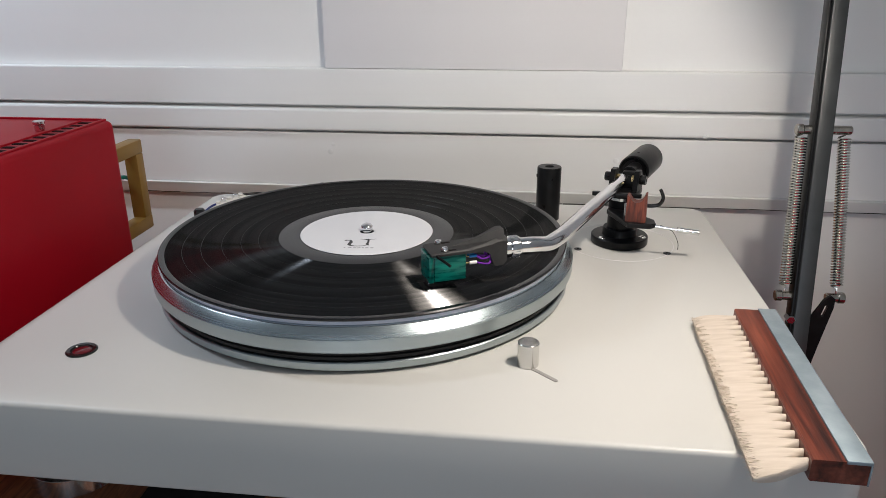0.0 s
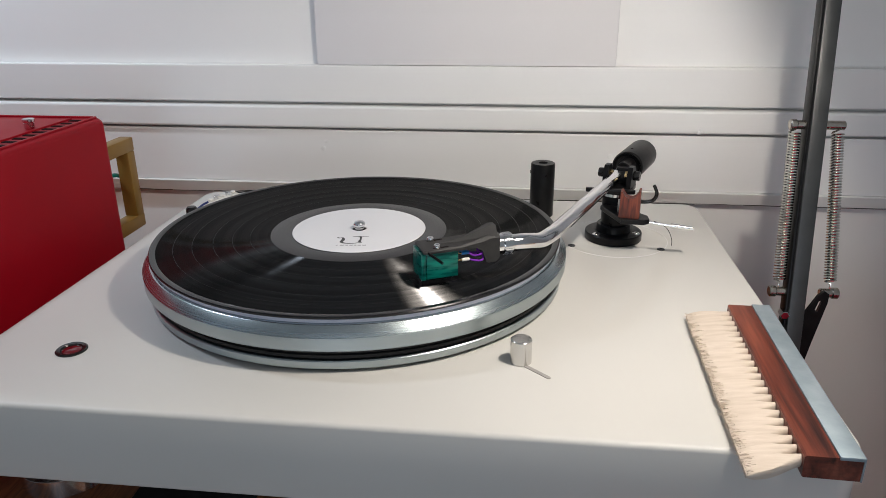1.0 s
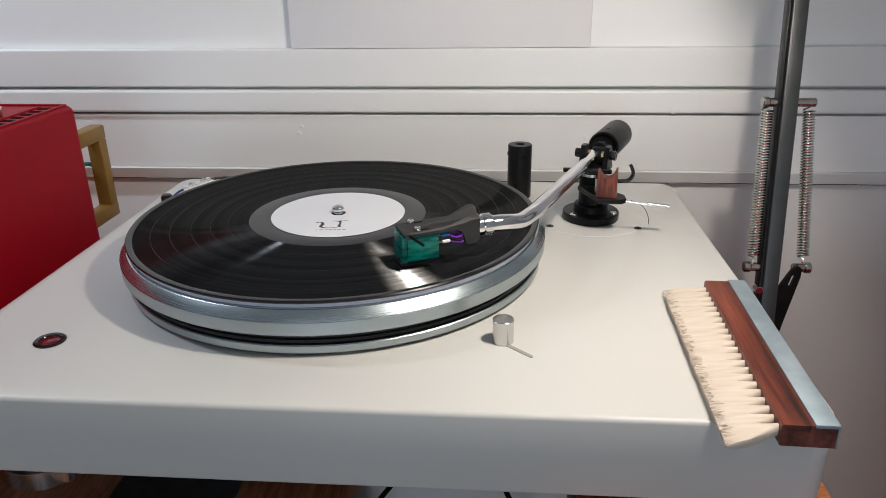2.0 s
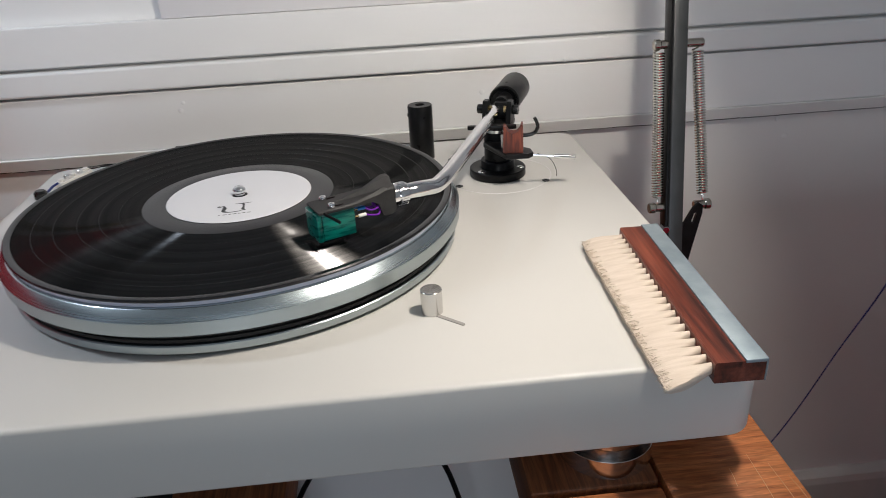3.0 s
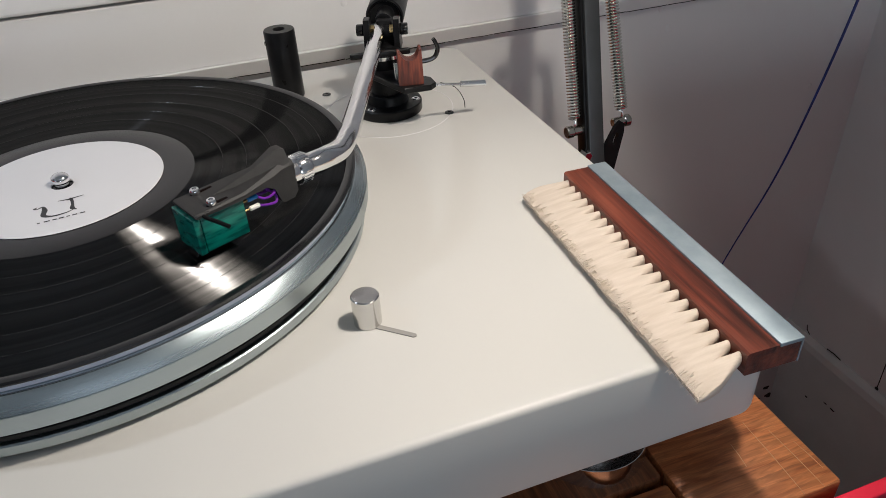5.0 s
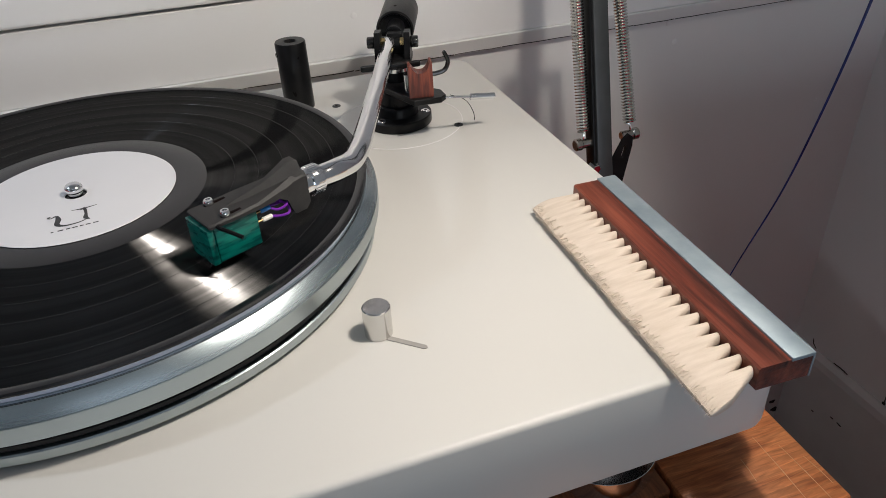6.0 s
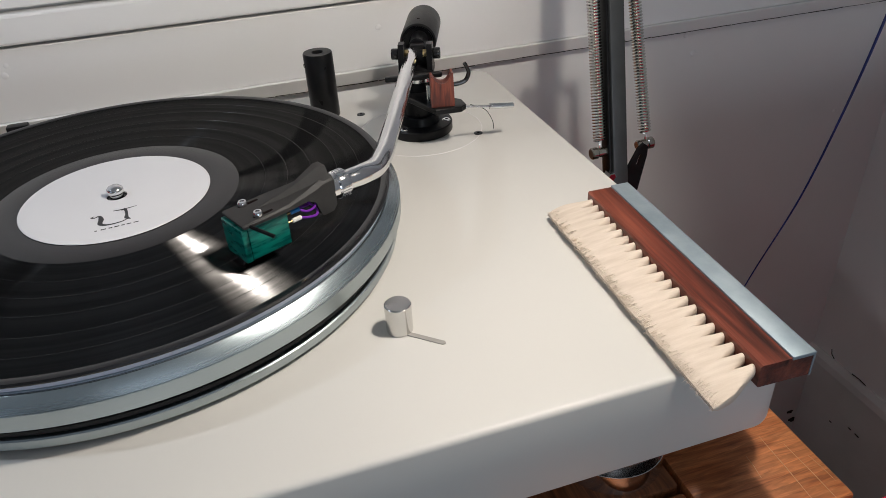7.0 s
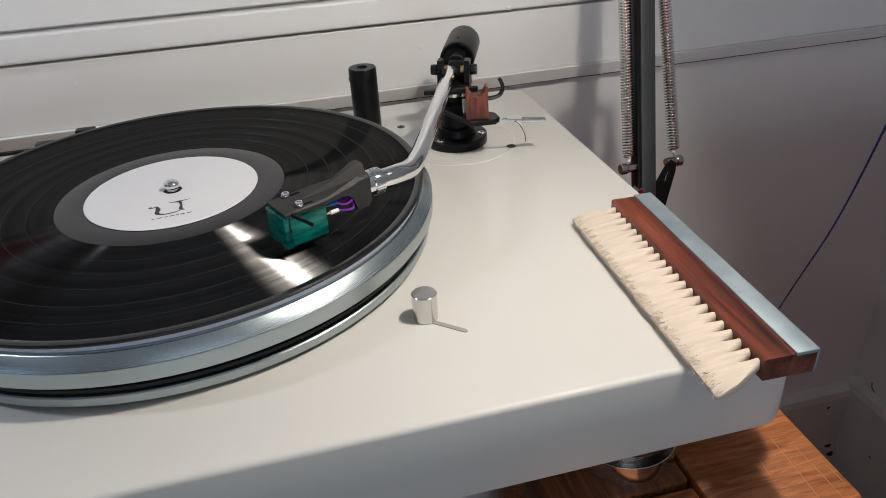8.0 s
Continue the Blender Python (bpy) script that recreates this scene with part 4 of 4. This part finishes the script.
lamp_bar(LB, HEAD_TOP, 0.0125, 0.0150, GREY_BAR, lamp, "upper_arm")
SH = look(LAMP_HEAD, LAMP_AIM)
part("lamp_shade", lathe([(0.098, -0.004), (0.0995, -0.004), (0.0960, 0.016), (0.062, 0.056), (0.028, 0.074), (0.024, 0.100), (0, 0.102), (0, 0.100), (0.022, 0.098), (0.026, 0.073), (0.060, 0.055), (0.0945, 0.015), (0.098, -0.004)], 64), GREY_BAR, lamp, "", SH)

part("bulb", lathe([(0, -0.0075), (0.040, -0.0065), (0.070, -0.0040), (0.083, 0.0), (0.070, 0.008), (0.030, 0.034), (0, 0.036)], 48), BULB, lamp, "broad frosted lamp diffuser, switched on", SH @ pose(0, 0, 0.013))

# ---- the amplifier ----
AX, AY, AZ = -0.262, 0.117, 0.9950
amp = thing("amplifier", "red powder-coated amplifier with a slotted top", "amplifier")
part("case", slab(AX - 0.36, AX, AY - 0.330, AY, 0.835, AZ, 0.010, 0.006, 8), RED, amp)
part("top_panel", slab(AX - 0.335, AX - 0.026, AY - 0.305, AY - 0.016, AZ, AZ + 0.0006, 0.004, 0.0003, 6), RED, amp)
for x0, x1, y0, y1 in ((AX - 0.0085, AX - 0.0055, AY - 0.318, AY - 0.0060), (AX - 0.350, AX - 0.0086, AY - 0.0090, AY - 0.0060), (AX - 0.0265, AX - 0.0245, AY - 0.306, AY - 0.0145)):
    part("rim", box(x0, x1, y0, y1, AZ - 0.001, AZ + 0.0016, 0.0009), RED, amp)
for i in range(16):
    y = AY - 0.022 - 0.0125 * i
    m = pose(AX - 0.0165, y, AZ, 0, 0, 0)
    part("vent_slot", slab(-0.0062, 0.0062, -0.0030, 0.0030, 0.0, 0.0004, 0.0012, 0.0001, 3), DARK, amp, "", m)
scr = part("terminal_screw", cyl(0.0042, 0, 0.0055, 0.0006, 24), CHROME, amp, "chrome terminal screw", pose(AX - 0.034, AY - 0.060, AZ + 0.0006))
part("screw_head", cyl(0.0050, 0.0056, 0.0085, 0.0006, 24), CHROME, scr)
for x in (AX - 0.33, AX - 0.03):
    for y in (AY - 0.30, AY - 0.03):
        part("foot", cyl(0.012, 0.8222, 0.8352, 0.001, 24), RUBBER, amp, "", pose(x, y, 0))
handle = part("rear_handle", box(-0.2835, -0.2695, AY, AY + 0.0510, 0.9515, 0.9655, 0.0015), GOLD_PAINT, amp, "ochre gold bar handle")
part("grip", box(-0.2835, -0.2695, AY + 0.0375, AY + 0.0505, 0.8855, 0.9520, 0.0015), GOLD_PAINT, handle)
part("lower_bar", box(-0.2835, -0.2695, AY, AY + 0.0510, 0.8725, 0.8860, 0.0015), GOLD_PAINT, handle)
part("rear_wire", sweep(spline([(-0.290, AY - 0.001, 0.932), (-0.288, AY + 0.020, 0.930), (-0.288, AY + 0.045, 0.926), (-0.30, AY + 0.09, 0.90)], 6), 0.0022, 8), TEAL_WIRE, amp, "teal wire")

# ---- things beside and behind the rack ----
cable = tagged(part("hanging_cable", sweep(spline([(0.708, 0.150, 1.10), (0.698, 0.150, 0.98), (0.6836, 0.150, 0.8908), (0.6625, 0.150, 0.8020), (0.6365, 0.150, 0.7181), (0.600, 0.150, 0.640), (0.535, 0.150, 0.504), (0.42, 0.17, 0.30), (0.30, 0.20, 0.14), (0.25, 0.20, ZF + 0.003)], 10), lambda u: 0.0018 - 0.0011 * min(1, u * 1.7), 8), NAVY_WIRE), "thin blue cable hanging beside the wall", "cable")
tagged(part("power_lead", sweep(spline([(0.05, 0.19, 0.76), (0.02, 0.20, 0.56), (-0.04, 0.2, 0.45), (-0.12, 0.19, 0.25), (-0.2, 0.15, ZF + 0.004)], 8), 0.0035, 8), BLACK), "black power lead hanging behind the rack", "cable")
tagged(part("power_lead", sweep(spline([(0.11, 0.19, 0.76), (0.128, 0.2, 0.54), (0.155, 0.2, 0.45), (0.20, 0.19, 0.25), (0.22, 0.15, ZF + 0.004)], 8), 0.0035, 8), BLACK), "black power lead hanging behind the rack", "cable")
# both boards are lengthened out of view to keep front light off the wall
tagged(part("red_board", slab(0.262, 0.850, -0.2445, -0.2375, ZF, 0.8200, 0.002, 0.0010, 3), BRIGHT_RED), "bright red board standing against the rack front", "board")
tagged(part("blue_board", slab(0.262, 0.860, -0.2640, -0.2468, ZF, 0.8188, 0.002, 0.0010, 3), BLUE), "blue board standing beside the red board", "board")

speaker = thing("black_cabinet", "plain black cabinet standing on the floor under the rack", "cabinet")
part("body", slab(-0.300, -0.040, 0.020, 0.200, ZF + 0.012, 0.690, 0.006, 0.002, 4), BLACK, speaker)
for x in (-0.28, -0.06):
    for y in (0.04, 0.18):
        part("foot", cyl(0.010, ZF, ZF + 0.0125, 0.001, 16), RUBBER, speaker, "", pose(x, y, 0))

# ---- wear, chips and marks ----
# dark brown of chips and cracks, also of the moulding's painted shadow line
DIRT_SHADE = material("dark_chip_shade", (0.012, 0.008, 0.005), (0.03, 0.022, 0.014), 0.8, 0, 200)
SCRATCH = material("pale_scratch", (0.50, 0.26, 0.12), (0.58, 0.32, 0.16), 0.6, 0, 200)
wear = random.Random(21)


def blotch(rx, ry, n=14):
    """An uneven flat chip in the local xy plane."""
    pts = []
    for i in range(n):
        a = 2 * math.pi * i / n
        k = wear.uniform(0.55, 1.0)
        pts.append((rx * k * math.cos(a), ry * k * math.sin(a)))
    return prism(pts, 0, 0.0003, 0)


back = bpy.data.objects["baseboard_back"]
side = bpy.data.objects["baseboard_right"]
walls = bpy.data.objects["wall_back"]
YS = WY + 0.012 - 0.018
for x, z, rx, rz in ((0.849, 0.205, 0.008, 0.005), (0.862, 0.183, 0.014, 0.007), (0.838, 0.182, 0.005, 0.003), (0.827, 0.2944, 0.003, 0.003)):
    part("chip", blotch(rx, rz), DIRT_SHADE, back, "", back.matrix_world.inverted() @ pose(x, YS, z, 90, 0, 0))
for y, z, ry, rz in ((0.166, 0.258, 0.004, 0.0015), (0.152, 0.2576, 0.006, 0.002), (0.20, 0.24, 0.003, 0.0015)):
    part("chip", blotch(ry, rz), DIRT_SHADE, side, "", side.matrix_world.inverted() @ pose(RX - 0.014, y, z, 90, 0, -90))
wall_side = bpy.data.objects["wall_right"]
part("crack", sweep([(RX, 0.2473, 0.348), (RX, 0.245, 0.340), (RX, 0.238, 0.335)], 0.0009, 5), DIRT_SHADE, wall_side)
part("crack", sweep([(RX - 0.001, 0.2016, 0.336), (RX - 0.001, 0.188, 0.337), (RX - 0.001, 0.1751, 0.3355)], 0.0009, 5), DIRT_SHADE, wall_side)
part("panel_joint", sweep([(RX, 0.1105, 0.336), (RX, 0.112, 0.42), (RX, 0.114, 0.60)], 0.0008, 5), DIRT_SHADE, wall_side)
part("nail_head", cyl(0.0030, 0, 0.001, 0.0003, 12), DIRT_SHADE, wall_side, "", aim((RX, 0.1105, 0.337), (-1, 0, 0)))
# paint runs and filler lumps on the wall boards
batten = bpy.data.objects["trim_2"]
part("paint_lump", lathe([(0.0026, 0), (0.0022, 0.0006), (0.0012, 0.0010), (0, 0.0011)], 16), WALL, batten, "", aim((0.3029, WY - 0.0038, 0.9590), (0, -1, 0)))
board = bpy.data.objects["trim_3"]
# dark line along the underside of the moulding: open seam plus painted shadow
lip = bpy.data.objects["trim_4"]
rng_lip = random.Random(17)
for i in range(24):
    x = -0.34 + i * 0.05
    zs = [0.8788 + rng_lip.uniform(-0.0003, 0.0003) for _ in range(6)]
    wide = rng_lip.uniform(0.00025, 0.00055)
    part("joint_shadow", sweep([(x + 0.0098 * j, WY + 0.0031, z) for j, z in enumerate(zs)], wide, 5), DIRT_SHADE, lip)
for x, z, r in ((-0.1033, 0.9329, 0.0030), (-0.0996, 0.9408, 0.0022), (0.214, 0.9300, 0.003)):
    part("paint_lump", lathe([(r, 0), (r * 0.8, 0.0003), (r * 0.4, 0.0005), (0, 0.0005)], 14), WALL, board, "", aim((x, WY + 0.001, z), (0, -1, 0)))
for x, z, r in ((0.5587, 0.8716, 0.003), (0.571, 0.8501, 0.004), (0.7955, 0.7427, 0.003)):
    part("paint_lump", lathe([(r, 0), (r * 0.8, 0.0006), (r * 0.4, 0.0009), (0, 0.0009)], 14), WALL, walls, "", aim((x, WY + 0.012, z), (0, -1, 0)))
# long scratches in the oak board
for a, b in (((0.2832, -0.1962), (0.2815, -0.2100)), ((0.2978, -0.1870), (0.2955, -0.2325)), ((0.3062, -0.1960), (0.3068, -0.2325)), ((0.3125, -0.2060), (0.3138, -0.2240))):
    part("scratch", sweep([(a[0], a[1], 0.8220), ((a[0] + b[0]) / 2 + 0.0003, (a[1] + b[1]) / 2, 0.8220), (b[0], b[1], 0.8220)], lambda u: 0.00028 * (0.5 + math.sin(math.pi * u) * 0.5), 5), SCRATCH, rack)
